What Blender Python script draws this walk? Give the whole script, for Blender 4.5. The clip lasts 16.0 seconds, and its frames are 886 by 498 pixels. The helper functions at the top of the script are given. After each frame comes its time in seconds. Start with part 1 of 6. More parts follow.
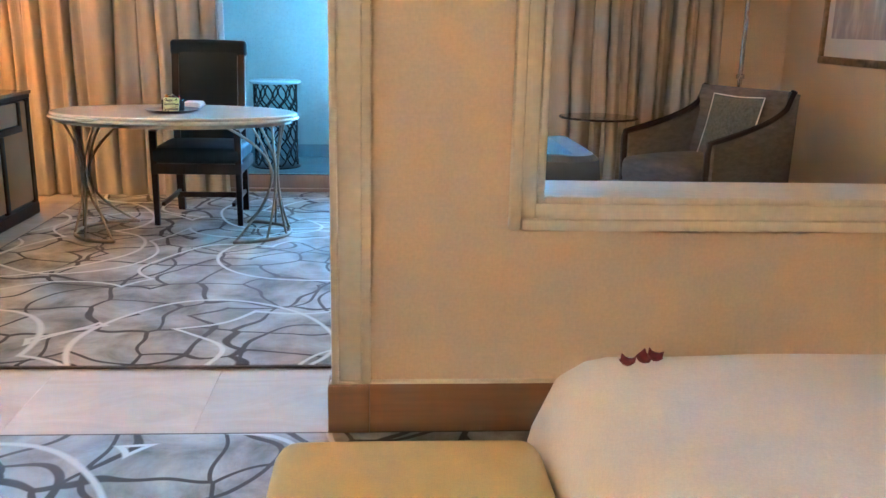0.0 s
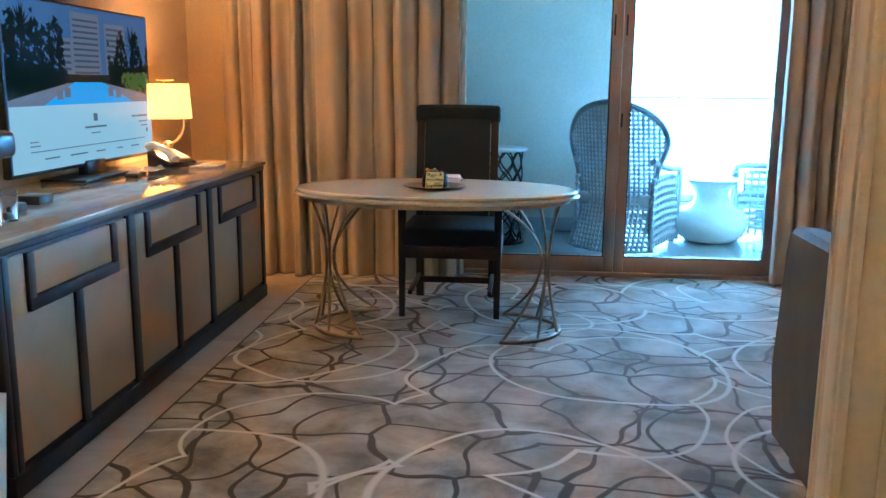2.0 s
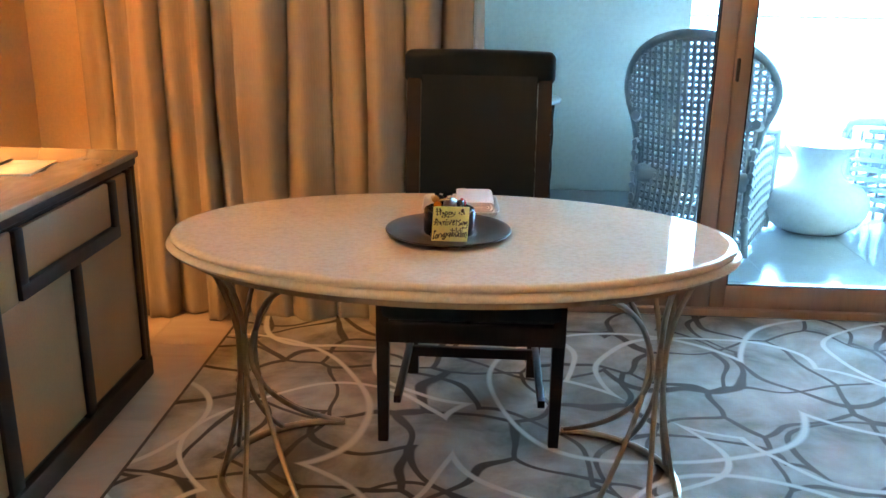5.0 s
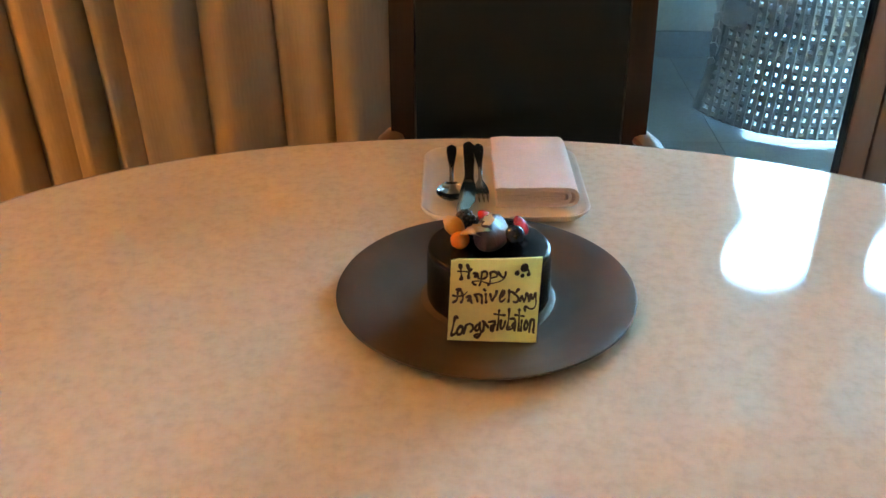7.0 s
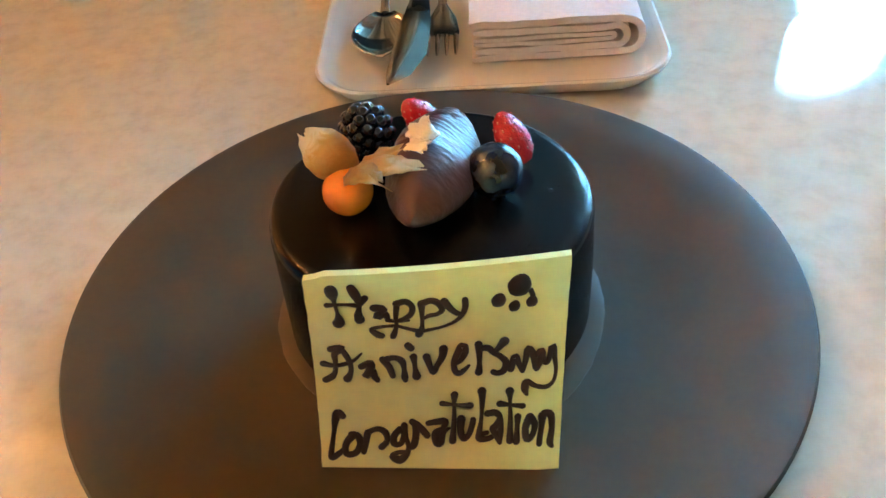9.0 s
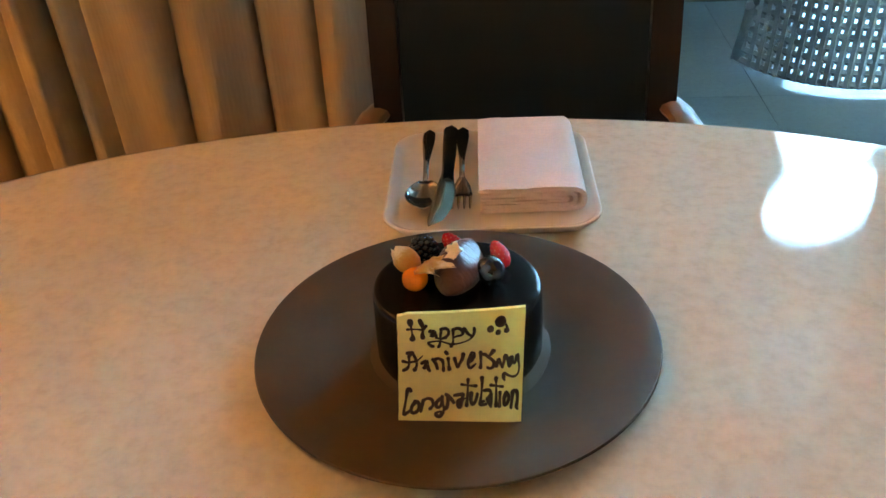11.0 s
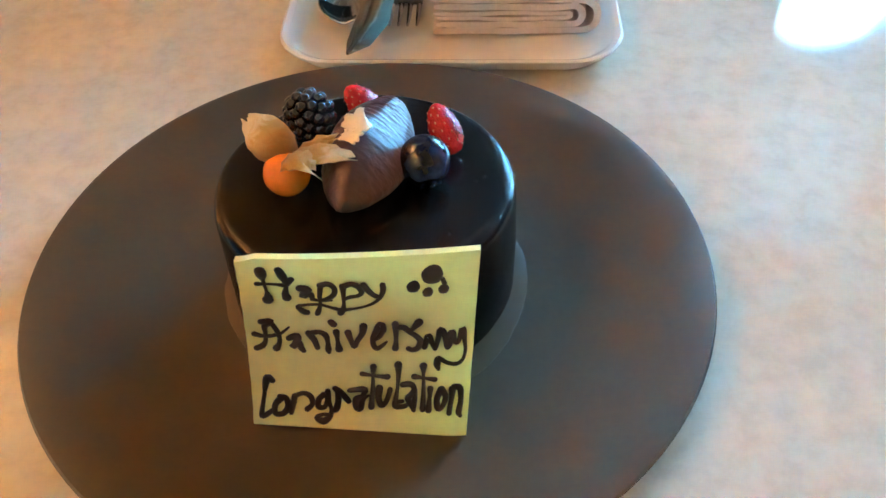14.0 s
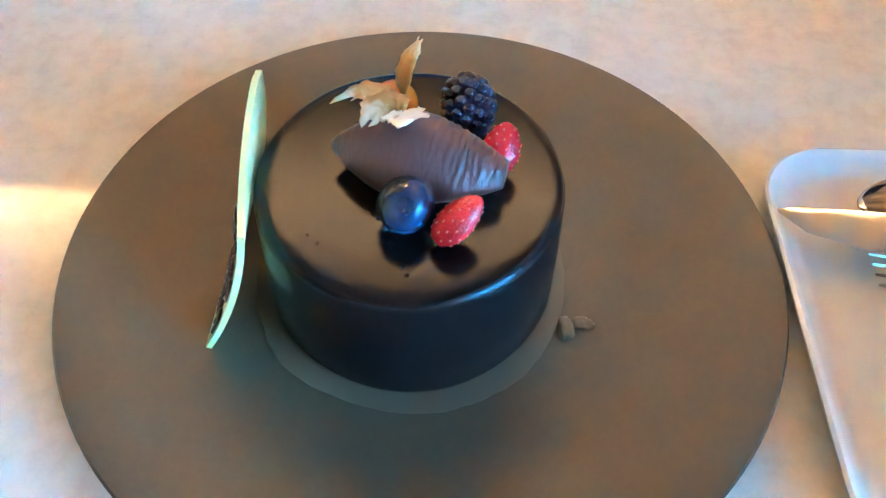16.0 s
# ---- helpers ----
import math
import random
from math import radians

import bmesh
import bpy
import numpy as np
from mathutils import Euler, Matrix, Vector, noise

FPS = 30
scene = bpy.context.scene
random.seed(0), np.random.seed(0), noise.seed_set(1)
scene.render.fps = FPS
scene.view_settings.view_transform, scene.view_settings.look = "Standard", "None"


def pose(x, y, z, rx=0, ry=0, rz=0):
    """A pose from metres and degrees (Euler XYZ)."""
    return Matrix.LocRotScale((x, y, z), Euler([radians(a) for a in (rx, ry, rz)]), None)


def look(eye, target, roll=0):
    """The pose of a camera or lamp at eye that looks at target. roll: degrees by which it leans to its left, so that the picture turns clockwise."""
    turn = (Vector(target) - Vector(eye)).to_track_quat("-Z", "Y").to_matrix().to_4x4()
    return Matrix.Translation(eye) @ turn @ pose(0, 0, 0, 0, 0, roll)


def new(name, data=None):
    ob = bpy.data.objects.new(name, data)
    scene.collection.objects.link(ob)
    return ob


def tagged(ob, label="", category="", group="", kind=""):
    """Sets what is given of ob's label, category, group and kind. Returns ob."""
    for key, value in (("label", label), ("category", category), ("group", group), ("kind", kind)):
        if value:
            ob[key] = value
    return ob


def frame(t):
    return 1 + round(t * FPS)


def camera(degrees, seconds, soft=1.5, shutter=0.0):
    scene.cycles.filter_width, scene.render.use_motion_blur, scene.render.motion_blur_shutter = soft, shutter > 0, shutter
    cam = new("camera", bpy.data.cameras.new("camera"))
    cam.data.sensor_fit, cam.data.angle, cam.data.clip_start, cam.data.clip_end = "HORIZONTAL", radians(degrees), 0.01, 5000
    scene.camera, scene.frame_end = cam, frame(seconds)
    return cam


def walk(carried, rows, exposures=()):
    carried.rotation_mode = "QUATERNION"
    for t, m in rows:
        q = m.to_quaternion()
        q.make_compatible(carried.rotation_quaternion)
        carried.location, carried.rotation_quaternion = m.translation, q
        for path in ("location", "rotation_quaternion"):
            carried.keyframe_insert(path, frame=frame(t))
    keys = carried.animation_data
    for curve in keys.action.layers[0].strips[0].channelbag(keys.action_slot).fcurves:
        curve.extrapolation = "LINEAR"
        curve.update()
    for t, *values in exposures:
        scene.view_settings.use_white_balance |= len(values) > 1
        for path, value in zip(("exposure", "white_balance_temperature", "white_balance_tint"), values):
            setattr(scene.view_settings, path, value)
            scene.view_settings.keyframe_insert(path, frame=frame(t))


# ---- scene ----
cam = camera(54.0, 16.0)
PATH = [
    (0, (0.16, -0.622, 1.271), (0.296, 1.309, 0.769), 1.3),
    (0.5, (-0.129, -0.504, 1.279), (-0.175, 1.431, 0.775), 0.6),
    (1, (-0.314, -0.259, 1.262), (-0.47, 1.68, 0.796), 0.5),
    (1.5, (-0.462, -0.015, 1.258), (-0.652, 1.929, 0.825), 0.7),
    (2, (-0.625, 0.245, 1.259), (-0.799, 2.202, 0.883), 0.5),
    (2.5, (-0.739, 0.53, 1.273), (-0.851, 2.49, 0.891), 0.5),
    (3, (-0.837, 0.871, 1.287), (-0.931, 2.833, 0.912), -0.3),
    (3.5, (-0.936, 1.249, 1.31), (-1.001, 3.208, 0.912), -0.0),
    (4, (-0.956, 1.624, 1.331), (-0.973, 3.572, 0.88), -0.0),
    (4.2, (-0.944, 1.794, 1.347), (-0.994, 3.738, 0.881), 0.5),
    (6.3, (-1.0252, 3.3121, 1.3107), (-1.1631, 5.1085, 0.4425), -0.09),
    (6.5, (-1.0429, 3.4356, 1.3108), (-1.1831, 5.2123, 0.4032), -1.19),
    (7.0, (-1.0499, 3.7219, 1.2421), (-1.1444, 5.4574, 0.2526), -0.41),
    (7.5, (-1.0209, 3.9756, 1.1526), (-1.149, 5.6644, 0.0889), -1.02),
    (8.0, (-1.0161, 4.1471, 1.0568), (-1.2027, 5.7768, -0.0874), -2.75),
    (8.5, (-1.0183, 4.2221, 1.0139), (-1.1954, 5.7611, -0.2511), -4.57),
    (8.8, (-1.020, 4.241, 1.011), (-1.168, 5.695, -0.354), -3.9),
    (9.0, (-1.0136, 4.222, 1.0207), (-1.1749, 5.7035, -0.3131), -4.99),
    (9.2, (-1.0007, 4.1868, 1.0516), (-1.1666, 5.666, -0.2843), -5.06),
    (11.3, (-0.9986, 3.9533, 1.1788), (-1.1749, 5.6421, 0.1219), -3.62),
    (11.5, (-1.023, 4.0413, 1.1411), (-1.177, 5.6936, 0.0249), -3.64),
    (12.0, (-1.0363, 4.1847, 1.0808), (-1.1866, 5.6942, -0.2226), -4.18),
    (12.5, (-1.0332, 4.2276, 1.0341), (-1.1325, 5.6545, -0.3638), -3.19),
    (13.0, (-1.0335, 4.2399, 1.0195), (-1.1364, 5.6218, -0.4226), -3.14),
    (13.5, (-1.0311, 4.225, 1.0313), (-1.1308, 5.6005, -0.4172), -2.99),
    (14.0, (-0.9866, 4.2179, 1.053), (-1.1284, 5.5907, -0.3946), -1.93),
    (14.5, (-0.9134, 4.2649, 1.0604), (-1.6026, 5.4051, -0.4313), -0.54),
    (15.0, (-0.8839, 4.3513, 1.0429), (-1.8624, 5.2103, -0.4751), 0.16),
    (15.5, (-0.8574, 4.4309, 1.0518), (-2.0216, 4.867, -0.5148), 1.24),
    (16.0, (-0.815, 4.5062, 1.0579), (-2.0662, 4.4364, -0.5008), 0.97),
]
walk(cam, [(t, look(e, g, r)) for t, e, g, r in PATH], exposures=[(0.0, 1.6, 4850, 11), (0.5, 1.45, 5300, 15), (1.0, 1.05, 5600, 17), (1.5, 0.6, 5500, 14), (2.0, 0.75, 5500, 13), (2.5, 0.75, 5600, 15), (3.5, 0.85, 6400, 22), (4.2, 0.9, 6400, 21), (6.3, 1.0, 7600, 21), (7.0, 0.65, 7600, 20), (7.5, 0.4, 7000, 16), (8.0, 0.5, 6500, 12), (8.5, 0.85, 6300, 11), (9.0, 1.1, 6200, 10), (11.3, 0.55, 7700, 20), (11.6, 0.7, 7300, 18), (12.2, 0.85, 6000, 11), (12.8, 1.0, 5900, 10), (13.6, 1.1, 5900, 10), (14.0, 1.15, 5950, 11), (14.5, 1.3, 5100, 8), (15.0, 1.6, 4900, 6), (16.0, 1.6, 4550, 4)])

# ---- world, sun and lamps ----
world = bpy.data.worlds.new("world")
scene.world = world
world.use_nodes = True
wn = world.node_tree.nodes
sky = wn.new("ShaderNodeTexSky")
sky.sky_type, sky.sun_disc = "NISHITA", False
sky.sun_elevation, sky.sun_rotation = radians(48), radians(150)
sky.air_density, sky.dust_density = 1.0, 2.5
world.node_tree.links.new(sky.outputs[0], wn["Background"].inputs[0])
wn["Background"].inputs[1].default_value = 0.15
sun_data = bpy.data.lights.new("sun", "SUN")
sun_data.energy, sun_data.angle, sun_data.color = 3.0, radians(0.5), (1.0, 0.95, 0.88)
sun = new("sun", sun_data)
sun.matrix_world = look((-8, -14, 18), (0, 0, 0))
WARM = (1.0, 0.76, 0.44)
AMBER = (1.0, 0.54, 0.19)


def lamp_at(name, x, y, z, watts, size=0.10, colour=WARM, spot=None):
    data = bpy.data.lights.new(name, "SPOT" if spot else "POINT")
    data.energy, data.color, data.shadow_soft_size = watts, colour, size
    if spot:
        data.spot_size, data.spot_blend = radians(spot), 0.8
    ob = new(name, data)
    ob.location = (x, y, z)
    return ob




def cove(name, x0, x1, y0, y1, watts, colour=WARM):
    """Adds an unseen fill strip in a cove that shines up at the ceiling."""
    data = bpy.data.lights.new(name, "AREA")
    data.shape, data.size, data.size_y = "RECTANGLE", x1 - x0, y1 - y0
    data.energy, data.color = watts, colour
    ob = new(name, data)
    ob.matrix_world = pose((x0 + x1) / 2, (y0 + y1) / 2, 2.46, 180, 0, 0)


# Made-up warm fill for both rooms; no such cove lamps are known.
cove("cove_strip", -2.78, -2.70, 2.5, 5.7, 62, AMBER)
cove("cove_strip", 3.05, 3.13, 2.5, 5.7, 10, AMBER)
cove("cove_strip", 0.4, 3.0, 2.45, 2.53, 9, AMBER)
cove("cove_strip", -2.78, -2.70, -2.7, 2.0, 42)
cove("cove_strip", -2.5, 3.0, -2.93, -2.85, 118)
lamp_at("table_lamp_bulb", -2.63, 5.06, 1.15, 22, 0.05, (1.0, 0.52, 0.16))


# ---- materials ----
class Mat:
    """A node material with a few short calls."""

    def __init__(self, name, colour, rough=0.5, metal=0.0, spec=0.5):
        self.m = bpy.data.materials.new(name)
        self.m.use_nodes = True
        self.n, self.l = self.m.node_tree.nodes, self.m.node_tree.links
        self.b = self.n["Principled BSDF"]
        self.b.inputs["Base Color"].default_value = (*colour, 1)
        self.b.inputs["Roughness"].default_value = rough
        self.b.inputs["Metallic"].default_value = metal
        self.b.inputs["Specular IOR Level"].default_value = spec
        self.c = colour

    def coords(self, stretch=(1, 1, 1), kind="Object"):
        t, mp = self.n.new("ShaderNodeTexCoord"), self.n.new("ShaderNodeMapping")
        mp.inputs["Scale"].default_value = stretch
        self.l.new(t.outputs[kind], mp.inputs[0])
        return mp.outputs[0]

    def noise(self, scale, detail=4, stretch=(1, 1, 1), rough=0.55, distort=0.0):
        t = self.n.new("ShaderNodeTexNoise")
        t.inputs["Scale"].default_value, t.inputs["Detail"].default_value = scale, detail
        t.inputs["Roughness"].default_value, t.inputs["Distortion"].default_value = rough, distort
        self.l.new(self.coords(stretch), t.inputs["Vector"])
        return t.outputs[0]

    def ramp(self, fac, stops):
        r = self.n.new("ShaderNodeValToRGB")
        e = r.color_ramp.elements
        while len(e) < len(stops):
            e.new(0.5)
        for k, (p, c) in zip(e, stops):
            k.position, k.color = p, (*c, 1)
        self.l.new(fac, r.inputs[0])
        return r.outputs[0]

    def mix(self, fac, a, b, blend="MIX"):
        x = self.n.new("ShaderNodeMix")
        x.data_type, x.blend_type = "RGBA", blend
        for s, v in ((x.inputs[0], fac), (x.inputs[6], a), (x.inputs[7], b)):
            if isinstance(v, bpy.types.NodeSocket):
                self.l.new(v, s)
            else:
                s.default_value = v if isinstance(v, (int, float)) else (*v, 1)
        return x.outputs[2]

    def math(self, op, a, b=0.0):
        x = self.n.new("ShaderNodeMath")
        x.operation = op
        for s, v in ((x.inputs[0], a), (x.inputs[1], b)):
            if isinstance(v, bpy.types.NodeSocket):
                self.l.new(v, s)
            else:
                s.default_value = v
        return x.outputs[0]

    def colour(self, sock):
        self.l.new(sock, self.b.inputs["Base Color"])
        return self

    def vary(self, scale=3.0, amount=0.15, fine=60.0, stretch=(1, 1, 1)):
        """Colour that drifts at two scales round the base colour."""
        lo, hi = [tuple(min(1, v * k) for v in self.c) for k in (1 - amount, 1 + amount)]
        a = self.ramp(self.noise(scale, 5, stretch), [(0.3, lo), (0.7, hi)])
        f = self.ramp(self.noise(fine, 2, stretch), [(0.3, (0.86, 0.86, 0.86)), (0.7, (1, 1, 1))])
        return self.colour(self.mix(0.6, a, f, "MULTIPLY"))

    def bump(self, sock, strength=0.2, distance=0.002):
        b = self.n.new("ShaderNodeBump")
        b.inputs["Strength"].default_value, b.inputs["Distance"].default_value = strength, distance
        self.l.new(sock, b.inputs["Height"])
        self.l.new(b.outputs[0], self.b.inputs["Normal"])
        return self

    def roughen(self, scale, lo, hi):
        r = self.n.new("ShaderNodeMapRange")
        r.inputs[3].default_value, r.inputs[4].default_value = lo, hi
        self.l.new(self.noise(scale, 4), r.inputs[0])
        self.l.new(r.outputs[0], self.b.inputs["Roughness"])
        return self

    def glow(self, colour, strength):
        self.b.inputs["Emission Color"].default_value = (*colour, 1)
        self.b.inputs["Emission Strength"].default_value = strength
        return self

    def weave(self, scale=900.0, strength=0.25):
        w = self.n.new("ShaderNodeTexWave")
        w.inputs["Scale"].default_value = scale / 20
        w.inputs["Distortion"].default_value = 2.0
        self.l.new(self.coords(), w.inputs["Vector"])
        n = self.noise(scale, 2)
        return self.bump(self.math("ADD", w.outputs[1], n), strength, 0.001)


wallpaper = Mat("wallpaper", (0.68, 0.515, 0.345), 0.6).vary(1.2, 0.05, 90)
wallpaper.bump(wallpaper.noise(220, 2, (1, 1, 0.15)), 0.15, 0.001)
paint = Mat("trim_paint", (0.70, 0.60, 0.44), 0.38).vary(2, 0.04, 40)
base_wood = Mat("baseboard_wood", (0.22, 0.105, 0.045), 0.4).vary(4, 0.2, 30, (0.2, 0.2, 4))
ceiling_paint = Mat("ceiling_paint", (0.82, 0.78, 0.70), 0.8).vary(1, 0.03, 30)
marble = Mat("polished_beige_marble", (0.60, 0.52, 0.42), 0.12).roughen(6, 0.07, 0.18)
veins = marble.ramp(marble.noise(2.2, 8, (1, 2.2, 1), 0.6, 0.8), [(0.35, (0.55, 0.42, 0.32)), (0.5, (0.61, 0.48, 0.375)), (0.66, (0.66, 0.53, 0.43))])
info = marble.n.new("ShaderNodeObjectInfo")
tone = marble.ramp(info.outputs["Random"], [(0, (0.90, 0.90, 0.90)), (1, (1, 1, 1))])
marble.colour(marble.mix(1.0, veins, tone, "MULTIPLY"))
grout = Mat("tile_joint", (0.54, 0.43, 0.34), 0.6).vary(8, 0.1)
stone_top = Mat("cream_stone_top", (0.66, 0.58, 0.48), 0.10)
stone_top.colour(stone_top.mix(0.55, stone_top.ramp(stone_top.noise(5, 8, (1, 1, 1), 0.62, 0.3), [(0.3, (0.60, 0.51, 0.385)), (0.5, (0.66, 0.575, 0.455)), (0.7, (0.69, 0.61, 0.49))]), stone_top.ramp(stone_top.noise(85, 6, (1, 1, 1), 0.62, 0.2), [(0.34, (0.55, 0.465, 0.355)), (0.5, (0.65, 0.565, 0.445)), (0.66, (0.71, 0.63, 0.51))])))
stone_top.roughen(14, 0.035, 0.06)
brown_stone = Mat("brown_veined_stone", (0.46, 0.38, 0.30), 0.08)
brown_stone.colour(brown_stone.ramp(brown_stone.noise(4, 8, (2, 0.7, 1), 0.62, 0.5), [(0.3, (0.27, 0.20, 0.14)), (0.5, (0.38, 0.30, 0.22)), (0.7, (0.50, 0.42, 0.33))]))
brown_stone.roughen(14, 0.05, 0.12)
dark_wood = Mat("dark_stained_wood", (0.020, 0.010, 0.007), 0.42, 0.0, 0.22).vary(6, 0.35, 50, (3, 3, 0.3))
walnut = Mat("walnut_stained_wood", (0.025, 0.010, 0.005), 0.48, 0.0, 0.2).vary(6, 0.35, 50, (3, 3, 0.3))
tan_panel = Mat("tan_leather_panel", (0.36, 0.18, 0.066), 0.5).vary(3, 0.10, 120)
tan_panel.bump(tan_panel.noise(350, 2), 0.2, 0.001)
dark_leather = Mat("dark_blue_leather", (0.006, 0.011, 0.016), 0.45, 0.0, 0.18).roughen(8, 0.42, 0.58)
dark_leather.bump(dark_leather.noise(260, 3), 0.25, 0.001)
armrest_wood = Mat("brown_armrest_wood", (0.17, 0.088, 0.046), 0.35).vary(8, 0.2, 50, (3, 0.4, 3))
bronze = Mat("brushed_bronze", (0.34, 0.26, 0.19), 0.33, 0.9).vary(14, 0.2, 90)
brass = Mat("warm_brass", (0.62, 0.46, 0.26), 0.3, 1.0).vary(10, 0.12, 60)
steel = Mat("polished_steel", (0.50, 0.50, 0.50), 0.09, 1.0).roughen(40, 0.05, 0.14)
black_plastic = Mat("black_plastic", (0.012, 0.012, 0.013), 0.3).roughen(20, 0.22, 0.4)
curtain_cloth = Mat("taupe_curtain_cloth", (0.42, 0.335, 0.25), 0.5).vary(5, 0.10, 150, (1, 1, 0.15)).weave(700, 0.2)
sheer_cloth = Mat("white_sheer_cloth", (0.80, 0.79, 0.76), 0.8).vary(8, 0.04, 200, (1, 1, 0.1))
alu = Mat("bronze_door_frame", (0.36, 0.25, 0.20), 0.38, 0.15).vary(3, 0.08, 70, (1, 1, 0.2))
glass = Mat("clear_glass", (1, 1, 1), 0.0)
glass.b.inputs["Transmission Weight"].default_value = 1.0
glass.b.inputs["IOR"].default_value = 1.45
door_glass = Mat("blue_tinted_door_glass", (0.64, 0.87, 1.0), 0.0)
door_glass.b.inputs["Transmission Weight"].default_value = 1.0
door_glass.b.inputs["IOR"].default_value = 1.15
white_wicker = Mat("white_wicker", (0.52, 0.55, 0.58), 0.55).vary(9, 0.12, 120)
white_wicker.bump(white_wicker.noise(160, 3), 0.4, 0.002)
grey_wicker = Mat("grey_bound_cane", (0.33, 0.38, 0.42), 0.5).vary(9, 0.15, 120)
white_glaze = Mat("white_glazed_ceramic", (0.72, 0.73, 0.73), 0.25).vary(3, 0.04, 40)
porcelain = Mat("white_porcelain", (0.82, 0.78, 0.72), 0.12).vary(6, 0.02, 40)
napkin_cloth = Mat("pale_pink_linen", (0.78, 0.66, 0.62), 0.8).vary(20, 0.05, 400)
napkin_cloth.bump(napkin_cloth.noise(1800, 2), 0.15, 0.0005)
render_wall = Mat("rendered_balcony_wall", (0.55, 0.52, 0.46), 0.8).vary(1.5, 0.08, 40)
render_wall.bump(render_wall.noise(60, 4), 0.2, 0.002)
balcony_tile = Mat("balcony_porcelain_tile", (0.33, 0.34, 0.34), 0.14).vary(2, 0.08, 60)
grey_fabric = Mat("grey_brown_upholstery", (0.12, 0.10, 0.085), 0.75).vary(14, 0.25, 160, (1, 1, 3)).weave(900, 0.3)
slate_fabric = Mat("slate_grey_upholstery", (0.085, 0.09, 0.095), 0.75).vary(6, 0.15, 160).weave(900, 0.3)
pillow_cloth = Mat("grey_green_cushion_cloth", (0.12, 0.125, 0.11), 0.8).vary(60, 0.3, 300).weave(1200, 0.3)
white_linen = Mat("white_bed_linen", (0.86, 0.80, 0.72), 0.8).vary(4, 0.04, 200)
white_linen.bump(white_linen.noise(7, 4), 0.3, 0.02)
gold_velvet = Mat("mustard_bench_cloth", (0.62, 0.46, 0.20), 0.6).vary(6, 0.08, 200).weave(1500, 0.15)
white_piping = Mat("pale_piping", (0.7, 0.68, 0.62), 0.7)
petal_red = Mat("dark_red_petal", (0.16, 0.008, 0.012), 0.55).vary(60, 0.3, 300)
shade_cloth = Mat("cream_lamp_shade", (0.90, 0.72, 0.40), 0.7).glow((1.0, 0.66, 0.16), 0.9)
tl_ = shade_cloth.n.new("ShaderNodeBsdfTranslucent")
tl_.inputs[0].default_value = (0.95, 0.70, 0.36, 1)
mx_ = shade_cloth.n.new("ShaderNodeMixShader")
mx_.inputs[0].default_value = 0.55
shade_cloth.l.new(shade_cloth.b.outputs[0], mx_.inputs[1])
shade_cloth.l.new(tl_.outputs[0], mx_.inputs[2])
shade_cloth.l.new(mx_.outputs[0], shade_cloth.n["Material Output"].inputs[0])
print_paper = Mat("abstract_print", (0.35, 0.33, 0.36), 0.6)
print_paper.colour(print_paper.ramp(print_paper.noise(3, 6, (2, 2, 0.5), 0.6, 1.5), [(0.3, (0.30, 0.27, 0.28)), (0.5, (0.42, 0.38, 0.38)), (0.7, (0.60, 0.57, 0.55))]))
mount_paper = Mat("picture_mount", (0.72, 0.69, 0.64), 0.8)
aged_gold = Mat("aged_gilt_frame", (0.34, 0.24, 0.14), 0.4, 0.6).vary(20, 0.4, 90)
bin_white = Mat("white_lacquer", (0.74, 0.68, 0.58), 0.35).vary(3, 0.04)
sea = Mat("sea_water", (0.02, 0.16, 0.20), 0.15)
sea.bump(sea.noise(0.6, 4), 0.3, 0.3)
haze = Mat("sky_haze", (0.9, 0.95, 1.0), 1.0).glow((0.31, 0.68, 1.0), 40.0)

# rug: beige pile with dark cell lines and pale arcs
rug_pile = Mat("patterned_rug_pile", (0.46, 0.42, 0.37), 0.95)


def rug_lines(seed_shift, scale, width, wobble, smooth=0.0):
    mp = rug_pile.n.new("ShaderNodeMapping")
    tc = rug_pile.n.new("ShaderNodeTexCoord")
    nz = rug_pile.n.new("ShaderNodeTexNoise")
    nz.inputs["Scale"].default_value, nz.inputs["Detail"].default_value = scale * 0.9, 1.0
    mp.inputs["Location"].default_value = (seed_shift, seed_shift * 0.7, 0)
    rug_pile.l.new(tc.outputs["Object"], mp.inputs[0])
    rug_pile.l.new(mp.outputs[0], nz.inputs["Vector"])
    off = rug_pile.mix(wobble, mp.outputs[0], nz.outputs[1], "ADD")
    v = rug_pile.n.new("ShaderNodeTexVoronoi")
    v.voronoi_dimensions, v.feature = "2D", "DISTANCE_TO_EDGE"
    v.inputs["Scale"].default_value, v.inputs["Randomness"].default_value = scale, 0.75
    rug_pile.l.new(off, v.inputs["Vector"])
    return rug_pile.ramp(v.outputs["Distance"], [(0.0, (1, 1, 1)), (width, (1, 1, 1)), (width * 1.5, (0, 0, 0))])


ground = rug_pile.ramp(rug_pile.noise(3.5, 5, (1, 1, 1), 0.6, 0.4), [(0.34, (0.135, 0.112, 0.09)), (0.5, (0.31, 0.275, 0.235)), (0.66, (0.47, 0.43, 0.38))])


